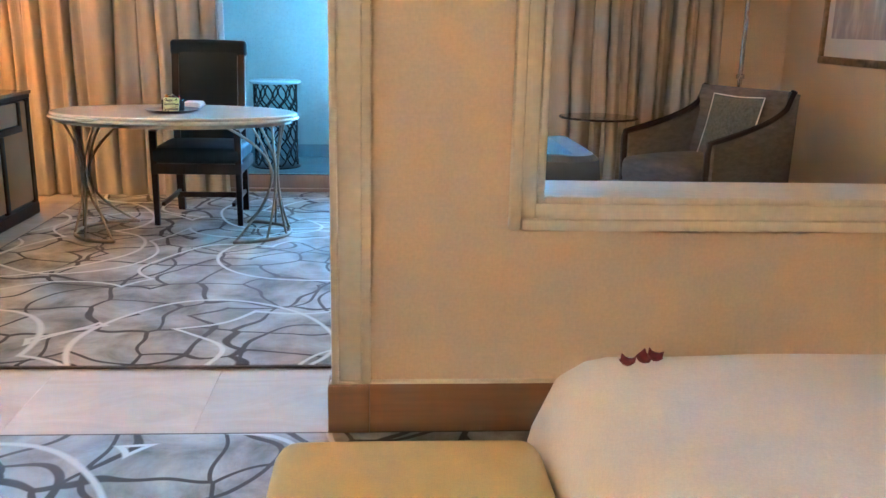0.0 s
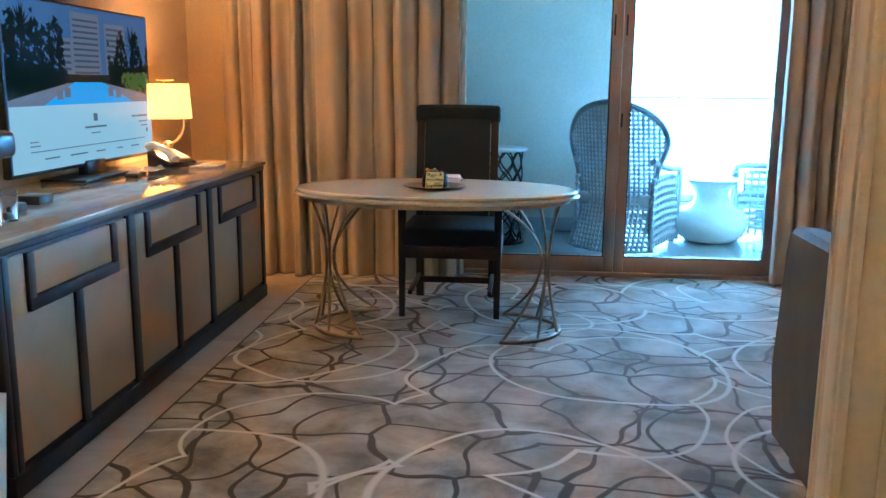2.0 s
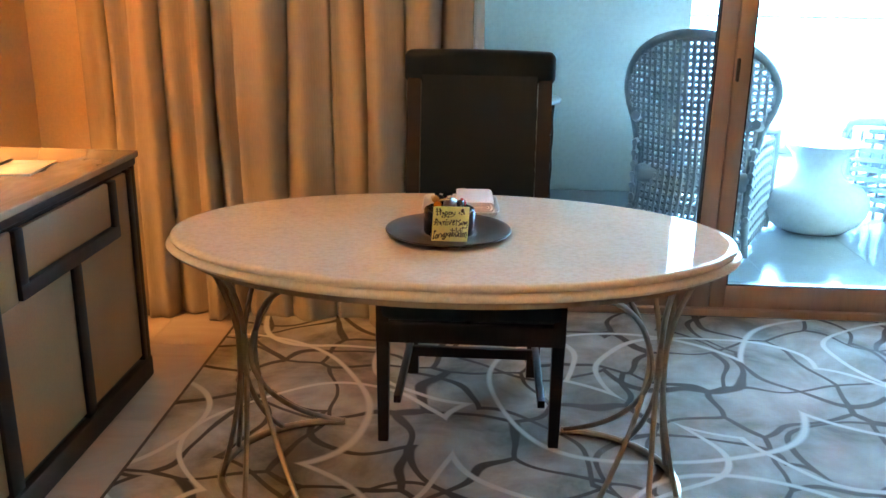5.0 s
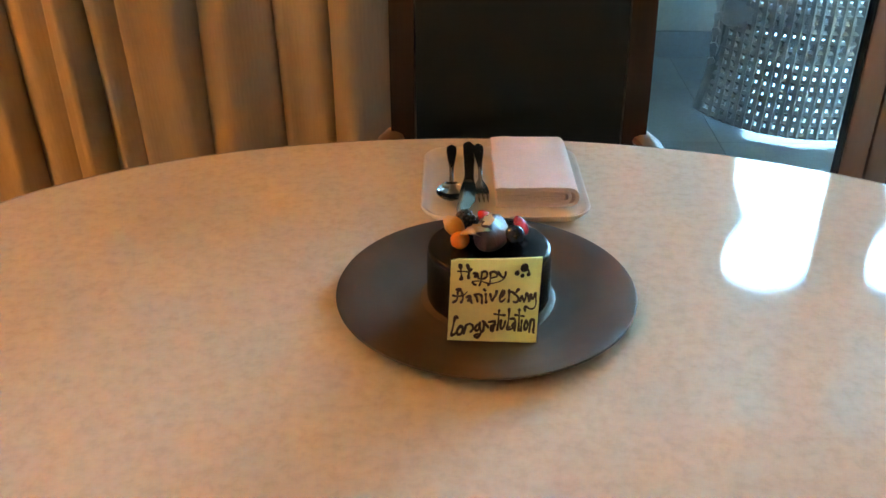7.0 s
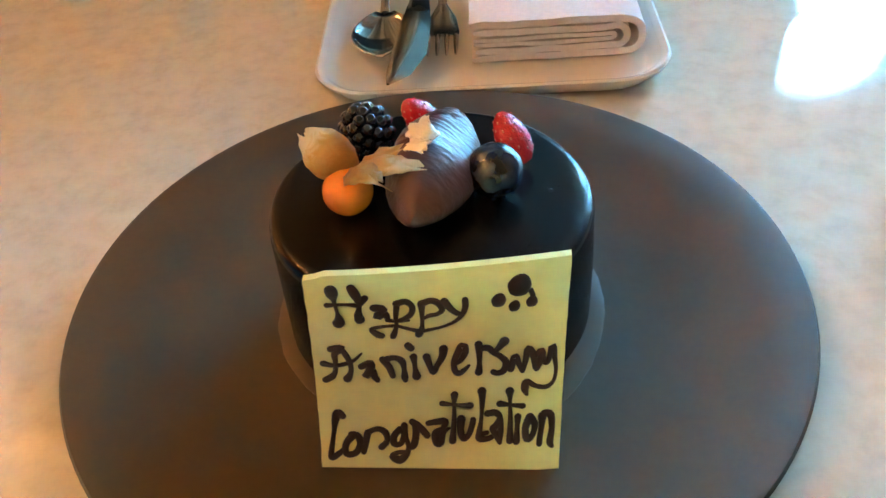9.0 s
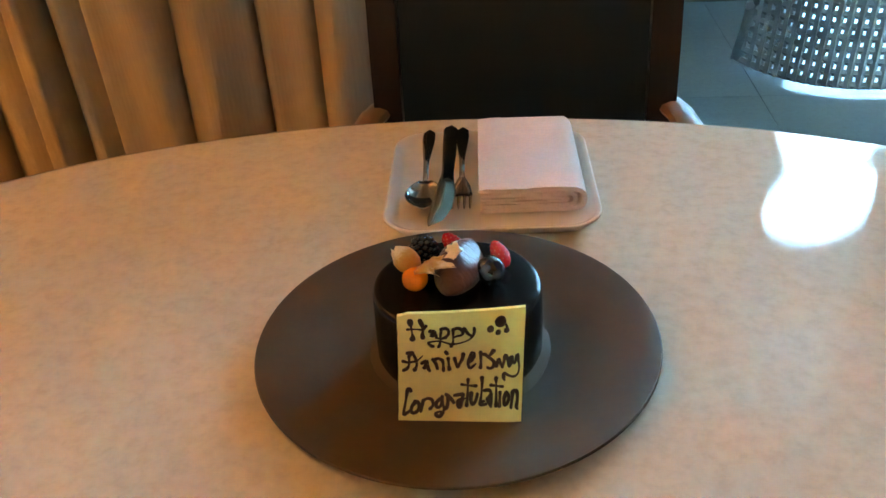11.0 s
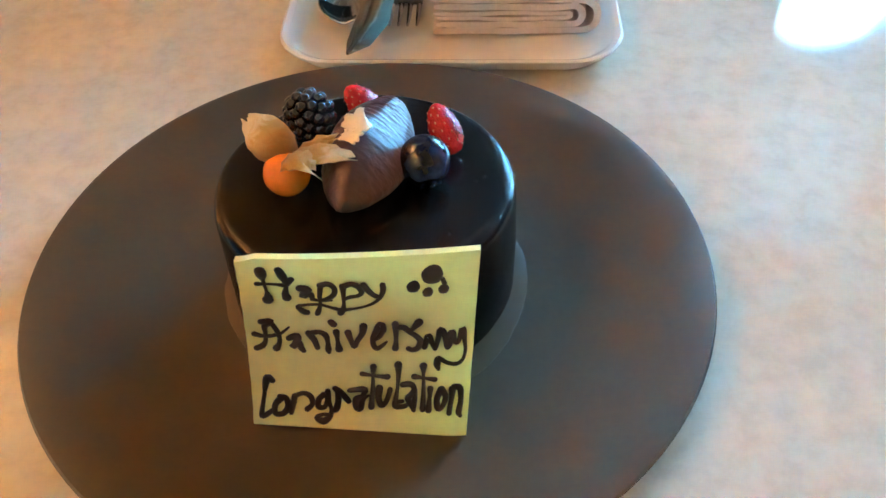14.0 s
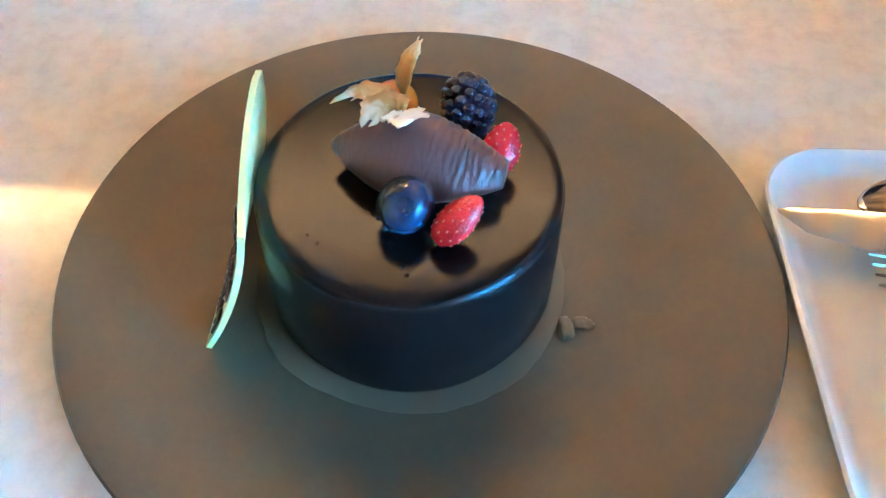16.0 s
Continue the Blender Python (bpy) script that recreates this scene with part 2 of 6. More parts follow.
def rug_arcs(seed_shift, scale, radius, width, wobble):
    """Lines at one distance round scattered points: arcs that meet in cusps."""
    mp = rug_pile.n.new("ShaderNodeMapping")
    tc = rug_pile.n.new("ShaderNodeTexCoord")
    nz = rug_pile.n.new("ShaderNodeTexNoise")
    nz.inputs["Scale"].default_value, nz.inputs["Detail"].default_value = scale * 1.4, 0.5
    mp.inputs["Location"].default_value = (seed_shift, seed_shift * 0.7, 0)
    rug_pile.l.new(tc.outputs["Object"], mp.inputs[0])
    rug_pile.l.new(mp.outputs[0], nz.inputs["Vector"])
    off = rug_pile.mix(wobble, mp.outputs[0], nz.outputs[1], "ADD")
    v = rug_pile.n.new("ShaderNodeTexVoronoi")
    v.voronoi_dimensions, v.feature = "2D", "F1"
    v.inputs["Scale"].default_value, v.inputs["Randomness"].default_value = scale, 0.7
    rug_pile.l.new(off, v.inputs["Vector"])
    d = rug_pile.math("ABSOLUTE", rug_pile.math("SUBTRACT", v.outputs["Distance"], radius))
    return rug_pile.ramp(d, [(0.0, (1, 1, 1)), (width, (1, 1, 1)), (width * 1.4, (0, 0, 0))])


with_dark = rug_pile.mix(rug_lines(3.1, 2.9, 0.022, 0.30), ground, (0.055, 0.038, 0.030))
with_dark = rug_pile.mix(rug_arcs(5.7, 1.9, 0.52, 0.015, 0.30), with_dark, (0.060, 0.042, 0.033))
with_pale = rug_pile.mix(rug_arcs(9.4, 1.25, 0.50, 0.0095, 0.30), with_dark, (0.60, 0.56, 0.50))
with_pale = rug_pile.mix(rug_arcs(1.3, 0.85, 0.44, 0.0065, 0.26), with_pale, (0.60, 0.56, 0.50))
tuft = rug_pile.noise(420, 2)
rug_pile.colour(rug_pile.mix(0.5, with_pale, rug_pile.ramp(tuft, [(0.3, (0.7, 0.7, 0.7)), (0.7, (1, 1, 1))]), "MULTIPLY")).bump(tuft, 0.5, 0.004)
rug_edge = Mat("rug_binding", (0.10, 0.07, 0.05), 0.9).vary(40, 0.2)


# ---- mesh helpers ----
def mesh_from(name, bm, mat, sharp=38):
    me = bpy.data.meshes.new(name)
    bmesh.ops.recalc_face_normals(bm, faces=bm.faces)
    for f in bm.faces:
        f.smooth = True
    bm.to_mesh(me)
    bm.free()
    me.set_sharp_from_angle(angle=radians(sharp))
    me.materials.append(mat.m if isinstance(mat, Mat) else mat)
    return me


def part(name, bm, mat, parent=None, label="", m=None, sharp=38):
    ob = new(name, mesh_from(name, bm, mat, sharp))
    if parent:
        ob.parent = parent
    if m is not None:
        ob.matrix_basis = m
    return tagged(ob, label)


def thing(name, label, category, m=None, group="", kind=""):
    ob = new(name)
    ob.empty_display_size = 0.05
    if m is not None:
        ob.matrix_basis = m
    return tagged(ob, label, category, group, kind)


def whole(name, bm, mat, label, category, m=None, group="", kind="", sharp=38):
    return tagged(part(name, bm, mat, None, "", m, sharp), label, category, group, kind)


def setting(name, bm, mat, label="", category=""):
    return tagged(part(name, bm, mat), label, category, "", "structure")


def box(x0, x1, y0, y1, z0, z1, bev=0.0, seg=2, bm=None):
    bm2 = bmesh.new()
    bmesh.ops.create_cube(bm2, size=1.0)
    for v in bm2.verts:
        v.co = Vector(((x0 + x1) / 2 + v.co.x * (x1 - x0), (y0 + y1) / 2 + v.co.y * (y1 - y0), (z0 + z1) / 2 + v.co.z * (z1 - z0)))
    if bev:
        bmesh.ops.bevel(bm2, geom=bm2.edges[:], offset=bev, segments=seg, profile=0.5, affect="EDGES")
    return join(bm, bm2)


def join(bm, other):
    if bm is None:
        return other
    tmp = bpy.data.meshes.new("tmp")
    other.to_mesh(tmp)
    other.free()
    bm.from_mesh(tmp)
    bpy.data.meshes.remove(tmp)
    return bm


def lathe(profile, n=48, sx=1.0, sy=1.0, at=(0, 0, 0), bm=None):
    b = bmesh.new()
    rings = []
    for r, z in profile:
        if r <= 1e-6:
            rings.append([b.verts.new((at[0], at[1], at[2] + z))])
        else:
            rings.append([b.verts.new((at[0] + r * sx * math.cos(2 * math.pi * i / n), at[1] + r * sy * math.sin(2 * math.pi * i / n), at[2] + z)) for i in range(n)])
    for a, c in zip(rings, rings[1:]):
        for i in range(n):
            j = (i + 1) % n
            if len(a) == 1 and len(c) == 1:
                continue
            if len(a) == 1:
                b.faces.new((a[0], c[i], c[j]))
            elif len(c) == 1:
                b.faces.new((a[i], a[j], c[0]))
            else:
                b.faces.new((a[i], a[j], c[j], c[i]))
    return join(bm, b)


def tube(points, radius, n=8, closed=False, bm=None, flat=1.0):
    """A round bar along points; radius may be a function of 0..1; flat squeezes it along its second axis."""
    b = bmesh.new()
    pts = [Vector(p) for p in points]
    rings, k = [], len(pts)
    ref = None
    for i, p in enumerate(pts):
        if closed:
            d = pts[(i + 1) % k] - pts[i - 1]
        else:
            d = pts[min(i + 1, k - 1)] - pts[max(i - 1, 0)]
        d.normalize()
        if ref is None:
            ref = Vector((0, 0, 1)) if abs(d.z) < 0.9 else Vector((1, 0, 0))
        u = (ref - d * ref.dot(d)).normalized()
        ref = u
        w = d.cross(u)
        r = radius(i / max(1, k - 1)) if callable(radius) else radius
        rings.append([b.verts.new(p + r * (math.cos(2 * math.pi * j / n) * w + flat * math.sin(2 * math.pi * j / n) * u)) for j in range(n)])
    for i in range(k if closed else k - 1):
        a, c = rings[i], rings[(i + 1) % k]
        for j in range(n):
            b.faces.new((a[j], a[(j + 1) % n], c[(j + 1) % n], c[j]))
    if not closed:
        b.faces.new(rings[0])
        b.faces.new(list(reversed(rings[-1])))
    return join(bm, b)


def arc(cx, cy, z, r, a0, a1, n=24, ry=None):
    ry = r if ry is None else ry
    return [(cx + r * math.cos(radians(a0 + (a1 - a0) * i / n)), cy + ry * math.sin(radians(a0 + (a1 - a0) * i / n)), z) for i in range(n + 1)]


def blob(x, y, z, rx, ry, rz, rough=0.0, freq=3.0, sub=3, m=None, bm=None):
    b = bmesh.new()
    bmesh.ops.create_icosphere(b, subdivisions=sub, radius=1.0)
    for v in b.verts:
        k = 1 + rough * noise.noise(v.co * freq)
        v.co = Vector((v.co.x * rx * k, v.co.y * ry * k, v.co.z * rz * k))
        if m is not None:
            v.co = m @ v.co
        v.co += Vector((x, y, z))
    return join(bm, b)


def cushion(x0, x1, y0, y1, z0, z1, puff=0.03, bev=0.04, bm=None):
    """A padded block with rounded edges and swelling faces."""
    b = box(x0, x1, y0, y1, z0, z1, bev, 4)
    bmesh.ops.subdivide_edges(b, edges=[e for e in b.edges if e.calc_length() > 0.12], cuts=5, use_grid_fill=True)
    cx, cy, cz = (x0 + x1) / 2, (y0 + y1) / 2, (z0 + z1) / 2
    for v in b.verts:
        u, w = (v.co.x - cx) / (x1 - x0) * 2, (v.co.y - cy) / (y1 - y0) * 2
        if v.co.z > cz:
            v.co.z += puff * max(0, 1 - u * u) * max(0, 1 - w * w)
    return join(bm, b)


# ---- setting: the room ----
WX, EX, BY, CZ = -2.85, 3.2, 5.98, 2.70     # west wall, east wall, window wall, ceiling
setting("floor", box(WX, EX, -3.0, 6.06, -0.12, -0.012), grout, "polished beige marble floor tiles", "floor")
setting("ceiling", box(WX - 0.1, EX + 0.1, -3.1, 6.12, CZ, CZ + 0.1), ceiling_paint, "cream painted ceiling", "ceiling")
setting("wall_west", box(WX - 0.1, WX, -3.1, 6.12, -0.12, CZ), wallpaper, "beige papered wall behind the sideboard", "wall")
setting("wall_east", box(EX, EX + 0.1, -3.1, 6.12, -0.12, CZ), wallpaper, "beige papered wall", "wall")
setting("wall_south", box(WX, EX, -3.1, -3.0, -0.12, CZ), wallpaper, "beige papered bedroom wall", "wall")
PX0, PX1, OX0, OX1, OZ0, OZ1 = 0.085, EX, 0.632, 2.75, 0.765, 2.15
PY0, PY1 = 1.945, 2.25
DL, DR, DH = -1.55, 1.055, 2.35               # door opening
wn_ = box(WX, DL, BY, BY + 0.14, -0.12, CZ)
box(DR, EX, BY, BY + 0.14, -0.12, CZ, bm=wn_)
box(DL, DR, BY, BY + 0.14, DH, CZ, bm=wn_)
setting("wall_north", wn_, wallpaper, "beige papered window wall", "wall")
# Ledge added out of view to hide the fill strips from below.
cor = box(WX, WX + 0.22, -3.0, BY, 2.40, 2.44, 0.006)
box(WX + 0.19, WX + 0.22, -3.0, BY, 2.44, 2.52, 0.006, bm=cor)
box(EX - 0.22, EX, PY1, BY, 2.40, 2.44, 0.006, bm=cor)
box(EX - 0.22, EX - 0.19, PY1, BY, 2.44, 2.52, 0.006, bm=cor)
box(0.03, EX - 0.22, PY1, 2.58, 2.40, 2.44, 0.006, bm=cor)
box(0.03, EX - 0.22, 2.55, 2.58, 2.44, 2.52, 0.006, bm=cor)
box(WX + 0.22, EX, -3.0, -2.78, 2.40, 2.44, 0.006, bm=cor)
box(WX + 0.22, EX, -2.81, -2.78, 2.44, 2.52, 0.006, bm=cor)
setting("trim_cove", cor, ceiling_paint, "added cream plaster ledge hiding the fill strips", "cove")
# partition between bedroom and sitting room, with a framed opening
pw = box(PX0, OX0, PY0, PY1, 0, CZ)
box(OX1, PX1, PY0, PY1, 0, CZ, bm=pw)
box(OX0, OX1, PY0, PY1, 0, OZ0 - 0.03, bm=pw)
box(OX0, OX1, PY0, PY1, OZ1, CZ, bm=pw)
setting("wall_partition", pw, wallpaper, "beige papered partition wall with a framed opening", "wall")
setting("window_sill", box(OX0, OX1, PY0 - 0.005, PY1 + 0.01, OZ0 - 0.03, OZ0, 0.004), paint, "cream painted sill of the wall opening", "sill")
# moulded casing on the partition's end
cas = box(0.0245, 0.094, PY0 - 0.018, PY0, 0.172, CZ - 0.002, 0.004)
box(0.0, 0.022, PY0 - 0.034, PY0 - 0.016, 0.172, CZ - 0.002, 0.006, bm=cas)
box(0.092, 0.122, PY0 - 0.036, PY0 - 0.016, 0.172, CZ - 0.002, 0.010, bm=cas)
box(0.0, PX0, PY0, PY0 + 0.05, 0.172, CZ - 0.002, 0.004, bm=cas)
box(PX0 - 0.006, PX0 + 0.11, PY1, PY1 + 0.014, 0.172, CZ - 0.002, 0.004, bm=cas)
setting("trim", cas, paint, "cream painted moulded casing on the partition's end", "trim")
# picture-frame moulding round the opening
fm = bmesh.new()
for off0, off1, pr, bv in ((0.014, 0.062, 0.018, 0.004), (0.060, 0.096, 0.038, 0.012), (-0.010, 0.013, 0.028, 0.008)):
    x0, x1, z0, z1 = OX0 - off0, OX1 + off0, OZ0 - off0, OZ1 + off0
    X0, X1, Z0, Z1 = OX0 - off1, OX1 + off1, OZ0 - off1, OZ1 + off1
    for a in ((min(X0, x0), max(X0, x0), min(Z0, z0), max(Z1, z1)), (min(X1, x1), max(X1, x1), min(Z0, z0), max(Z1, z1))):
        box(a[0], a[1], PY0 - pr, PY0 + 0.002, a[2], a[3], bv, bm=fm)
    for zz in ((min(Z0, z0), max(Z0, z0)), (min(Z1, z1), max(Z1, z1))):
        box(max(X0, x0), min(X1, x1), PY0 - pr + 0.0005, PY0 + 0.002, zz[0], zz[1], bv, bm=fm)
setting("trim_opening", fm, paint, "cream painted moulding framing the wall opening", "trim")
bb = box(-0.012, 0.118, PY0 - 0.040, PY0 + 0.0, 0.0, 0.17, 0.004)
box(0.118, PX1, PY0 - 0.022, PY0, 0.0, 0.17, 0.004, bm=bb)
box(-0.012, PX0, PY0, PY0 + 0.06, 0.0, 0.17, 0.004, bm=bb)
box(PX0 - 0.008, PX0, PY0 + 0.06, PY1 + 0.012, 0.0, 0.17, 0.003, bm=bb)
box(PX0, PX1, PY1, PY1 + 0.016, 0.0, 0.168, 0.004, bm=bb)
setting("baseboard", bb, base_wood, "brown stained baseboard of the partition", "baseboard")
bt = box(-0.006, PX1, PY0 - 0.026, PY0 - 0.001, 0.17, 0.178, 0.003)
setting("baseboard_cap", bt, paint, "cream cap strip on the baseboard", "baseboard")
bw = box(WX, WX + 0.016, -3.0, BY, 0.0, 0.14, 0.003)
box(EX - 0.016, EX, -3.0, BY, 0.0, 0.14, 0.003, bm=bw)
box(DR + 0.06, EX - 0.016, BY - 0.016, BY, 0.0, 0.14, 0.003, bm=bw)
box(WX + 0.016, DL - 0.06, BY - 0.016, BY, 0.0, 0.14, 0.003, bm=bw)
setting("baseboard_sides", bw, base_wood, "brown stained baseboard", "baseboard")


def rug(name, x0, x1, y0, y1, label):
    t = thing(name, label, "rug", pose(x0, y0, 0))
    part("field", box(0.012, x1 - x0 - 0.012, 0.012, y1 - y0 - 0.012, 0.0, 0.013, 0.003), rug_pile, t)
    e = box(0, x1 - x0, 0, 0.012, 0, 0.011, 0.003)
    box(0, x1 - x0, y1 - y0 - 0.012, y1 - y0, 0, 0.011, 0.003, bm=e)
    box(0, 0.012, 0.012, y1 - y0 - 0.012, 0, 0.011, 0.003, bm=e)
    box(x1 - x0 - 0.012, x1 - x0, 0.012, y1 - y0 - 0.012, 0, 0.011, 0.003, bm=e)
    part("binding", e, rug_edge, t, "dark brown rug binding")
    return t


rug("area_rug", -1.965, 3.1, 2.465, 5.93, "beige rug with dark cell lines and pale arcs")
rug("area_rug", -2.2, 1.9, -2.6, 1.918, "beige patterned rug on the bedroom floor")

# sliding balcony door
door = thing("door_1", "bronze framed sliding glass balcony door, closed", "door", kind="structure")


def leaf(x0, x1, y0, y1, sw):
    f = box(x0, x0 + sw, y0, y1, 0.03, DH - 0.03, 0.004)
    box(x1 - sw, x1, y0, y1, 0.03, DH - 0.03, 0.004, bm=f)
    box(x0 + sw, x1 - sw, y0, y1, 0.03, 0.13, 0.003, bm=f)
    box(x0 + sw, x1 - sw, y0, y1, DH - 0.11, DH - 0.03, 0.003, bm=f)
    part("door_frame", f, alu, door)
    g = part("pane", box(x0 + sw, x1 - sw, (y0 + y1) / 2 - 0.004, (y0 + y1) / 2 + 0.004, 0.13, DH - 0.11), door_glass, door, "clear glass pane")
    g.visible_shadow = False
    s = box(x0 + sw, x0 + sw + 0.006, y0 + 0.004, y1 - 0.004, 0.13, DH - 0.11)
    box(x1 - sw - 0.006, x1 - sw, y0 + 0.004, y1 - 0.004, 0.13, DH - 0.11, bm=s)
    box(x0 + sw, x1 - sw, y0 + 0.004, y1 - 0.004, 0.13, 0.136, bm=s)
    part("seal", s, black_plastic, door, "black rubber seal")


leaf(DL + 0.03, -0.002, BY + 0.0, BY + 0.05, 0.067)
leaf(0.002, DR - 0.03, BY + 0.0, BY + 0.05, 0.063)
jamb = box(DL - 0.04, DL + 0.03, BY - 0.02, BY + 0.10, 0, DH, 0.004)
box(DR - 0.03, DR + 0.04, BY - 0.02, BY + 0.10, 0, DH, 0.004, bm=jamb)
box(DL - 0.04, DR + 0.04, BY - 0.02, BY + 0.10, DH - 0.03, DH + 0.04, 0.004, bm=jamb)
box(DL + 0.03, DR - 0.03, BY - 0.025, BY + 0.10, 0.0, 0.03, 0.004, bm=jamb)
part("jamb", jamb, alu, door)
for hx, z0, z1 in ((-0.055, 1.56, 1.69), (0.02, 1.56, 1.69), (0.012, 0.985, 1.075)):
    h = box(hx - 0.006, hx + 0.006, BY - 0.022, BY - 0.004, z0, z1, 0.004)
    box(hx - 0.004, hx + 0.004, BY - 0.006, BY + 0.001, z0 + 0.01, z1 - 0.01, 0.001, bm=h)
    part("door_handle", h, black_plastic, door, "black pull handle")


# ---- curtains ----
def curtain(name, x0, x1, y, label, pleat, seed, cloth=None, fold=1.0):
    b = bmesh.new()
    n = int((x1 - x0) / 0.005)
    rng = random.Random(seed)
    # pleats of uneven width and depth: round fronts, narrow deep valleys
    ph, phs = 0.0, []
    w, deep, turns = pleat, 0.11, 0
    for i in range(n + 1):
        ph += 2 * math.pi * 0.005 / w
        if int(ph / (2 * math.pi)) > turns:
            turns += 1
            w, deep = pleat * rng.uniform(0.55, 1.6), rng.uniform(0.12, 0.24)
        phs.append((ph, w, deep))
    rows = [0.006, 0.03, 0.15, 0.35, 0.6, 0.85, 1.1, 1.4, 1.7, 2.0, 2.3, 2.55]
    prev = None
    for z in rows:
        cur = []
        for i in range(n + 1):
            u = x0 + i * 0.005
            ph, w, deep = phs[i]
            loose = 1.0 - 0.35 * z / 2.55
            p = ph + 0.55 * loose * noise.noise(Vector((u * 3, z * 0.8, seed + 5)))
            f = abs(math.sin(p / 2)) ** 0.75
            k = 0.85 + 0.4 * noise.noise(Vector((u * 4, z * 0.7, seed)))
            yy = y + 0.07 * fold - fold * deep * k * f + 0.014 * math.sin(2.5 * p + z * 1.1) * f + 0.012 * noise.noise(Vector((u * 16, z * 1.5, seed))) + 0.007 * noise.noise(Vector((u * 42, z * 1.1, seed + 2)))
            xx = u - 0.21 * w * math.sin(p) + 0.02 * loose * noise.noise(Vector((u * 4, z * 1.2, seed + 9)))
            cur.append(b.verts.new((min(max(xx, x0), x1), yy, z)))
        if prev:
            for i in range(n):
                b.faces.new((prev[i], prev[i + 1], cur[i + 1], cur[i]))
        prev = cur
    ob = whole(name, b, cloth or curtain_cloth, label, "curtain", sharp=180)
    md = ob.modifiers.new("thick", "SOLIDIFY")
    md.thickness = 0.004
    return ob


curtain("curtain", -2.55, -1.03, 5.80, "taupe floor-length pleated curtain beside the balcony door", 0.118, 3)
curtain("curtain", 0.98, 2.60, 5.82, "taupe floor-length pleated curtain drawn open", 0.118, 8)
curtain("sheer_curtain", -1.06, -0.985, 5.885, "white sheer curtain gathered behind the taupe curtain", 0.035, 5, sheer_cloth, 0.3)
rail = thing("curtain_rail", "white curtain track under the ceiling", "curtain rail")
part("track", box(-2.6, 2.7, 5.77, 5.83, 2.56, 2.70, 0.004), paint, rail)

# ---- sideboard ----
SY0, SY1, SXF, SH = 2.56, 5.19, -2.12, 0.80
sb = thing("sideboard", "dark wood sideboard with tan leather panels and brown stone top", "sideboard", pose(0, 0, 0))
SXB = WX + 0.02
part("body", box(SXB, SXF - 0.018, SY0 + 0.012, SY1 - 0.012, 0.07, SH - 0.045, 0.003), walnut, sb)
part("plinth", box(SXB + 0.02, SXF + 0.005, SY0 + 0.0, SY1 - 0.0, 0.0, 0.075, 0.006), walnut, sb)
part("worktop", box(SXB, SXF + 0.012, SY0 - 0.01, SY1 + 0.012, SH - 0.022, SH, 0.005, 3), brown_stone, sb, "polished brown veined stone top")
part("top_moulding", box(SXB, SXF + 0.004, SY0 - 0.003, SY1 + 0.005, SH - 0.048, SH - 0.022, 0.008, 3), walnut, sb)
for sy in (SY0, SY1 - 0.03):
    part("post", box(SXF - 0.03, SXF, sy, sy + 0.03, 0.075, SH - 0.048, 0.005), walnut, sb)
ML = (SY1 - SY0 - 0.06) / 3
for k in range(3):
    a = SY0 + 0.03 + k * ML
    b_ = a + ML
    mid = (a + b_) / 2
    zb, zt = 0.095, SH - 0.062
    dw, dz = 0.60 * ML, 0.140
    st = 0.026
    # tan leather panels: two doors with a notch for the drawer front
    for side in (-1, 1):
        y_out = a + 0.031 if side < 0 else b_ - 0.031
        y_in = mid + side * 0.027
        notch = mid + side * (dw / 2 + 0.046)
        dr = thing("door", "", "")
        dr.parent = sb
        p = box(SXF - 0.020, SXF - 0.006, min(y_out, y_in), max(y_out, y_in), zb, zt - dz - 0.048, 0.004)
        part("lower_panel", p, tan_panel, dr, "tan leather panel")
        q = box(SXF - 0.020, SXF - 0.006, min(y_out, notch), max(y_out, notch), zt - dz - 0.050, zt, 0.004)
        part("upper_panel", q, tan_panel, dr, "tan leather panel")
    dz0 = zt - dz
    part("drawer_front", box(SXF - 0.020, SXF - 0.004, mid - dw / 2, mid + dw / 2, dz0, zt - 0.004, 0.004), tan_panel, sb, "tan leather drawer front")
    stp = box(SXF - 0.02, SXF + 0.004, mid - dw / 2 - 0.044, mid - dw / 2 - 0.002, dz0 - 0.046, zt, 0.005)
    box(SXF - 0.02, SXF + 0.004, mid + dw / 2 + 0.002, mid + dw / 2 + 0.044, dz0 - 0.046, zt, 0.005, bm=stp)
    box(SXF - 0.02, SXF + 0.005, mid - dw / 2 - 0.044, mid + dw / 2 + 0.044, dz0 - 0.046, dz0 - 0.003, 0.005, bm=stp)
    part("drawer_surround", stp, walnut, sb)
    part("centre_stile", box(SXF - 0.02, SXF + 0.003, mid - st, mid + st, 0.08, dz0 - 0.046, 0.005), walnut, sb)
    if k:
        part("divider", box(SXF - 0.02, SXF + 0.003, a - 0.030, a + 0.030, 0.08, zt + 0.010, 0.005), walnut, sb)
for sy in (SY0 + 0.034, SY1 - 0.056):
    part("edge_stile", box(SXF - 0.02, SXF + 0.002, sy - 0.006, sy + 0.022 + 0.004, 0.08, zt + 0.01, 0.004), walnut, sb)

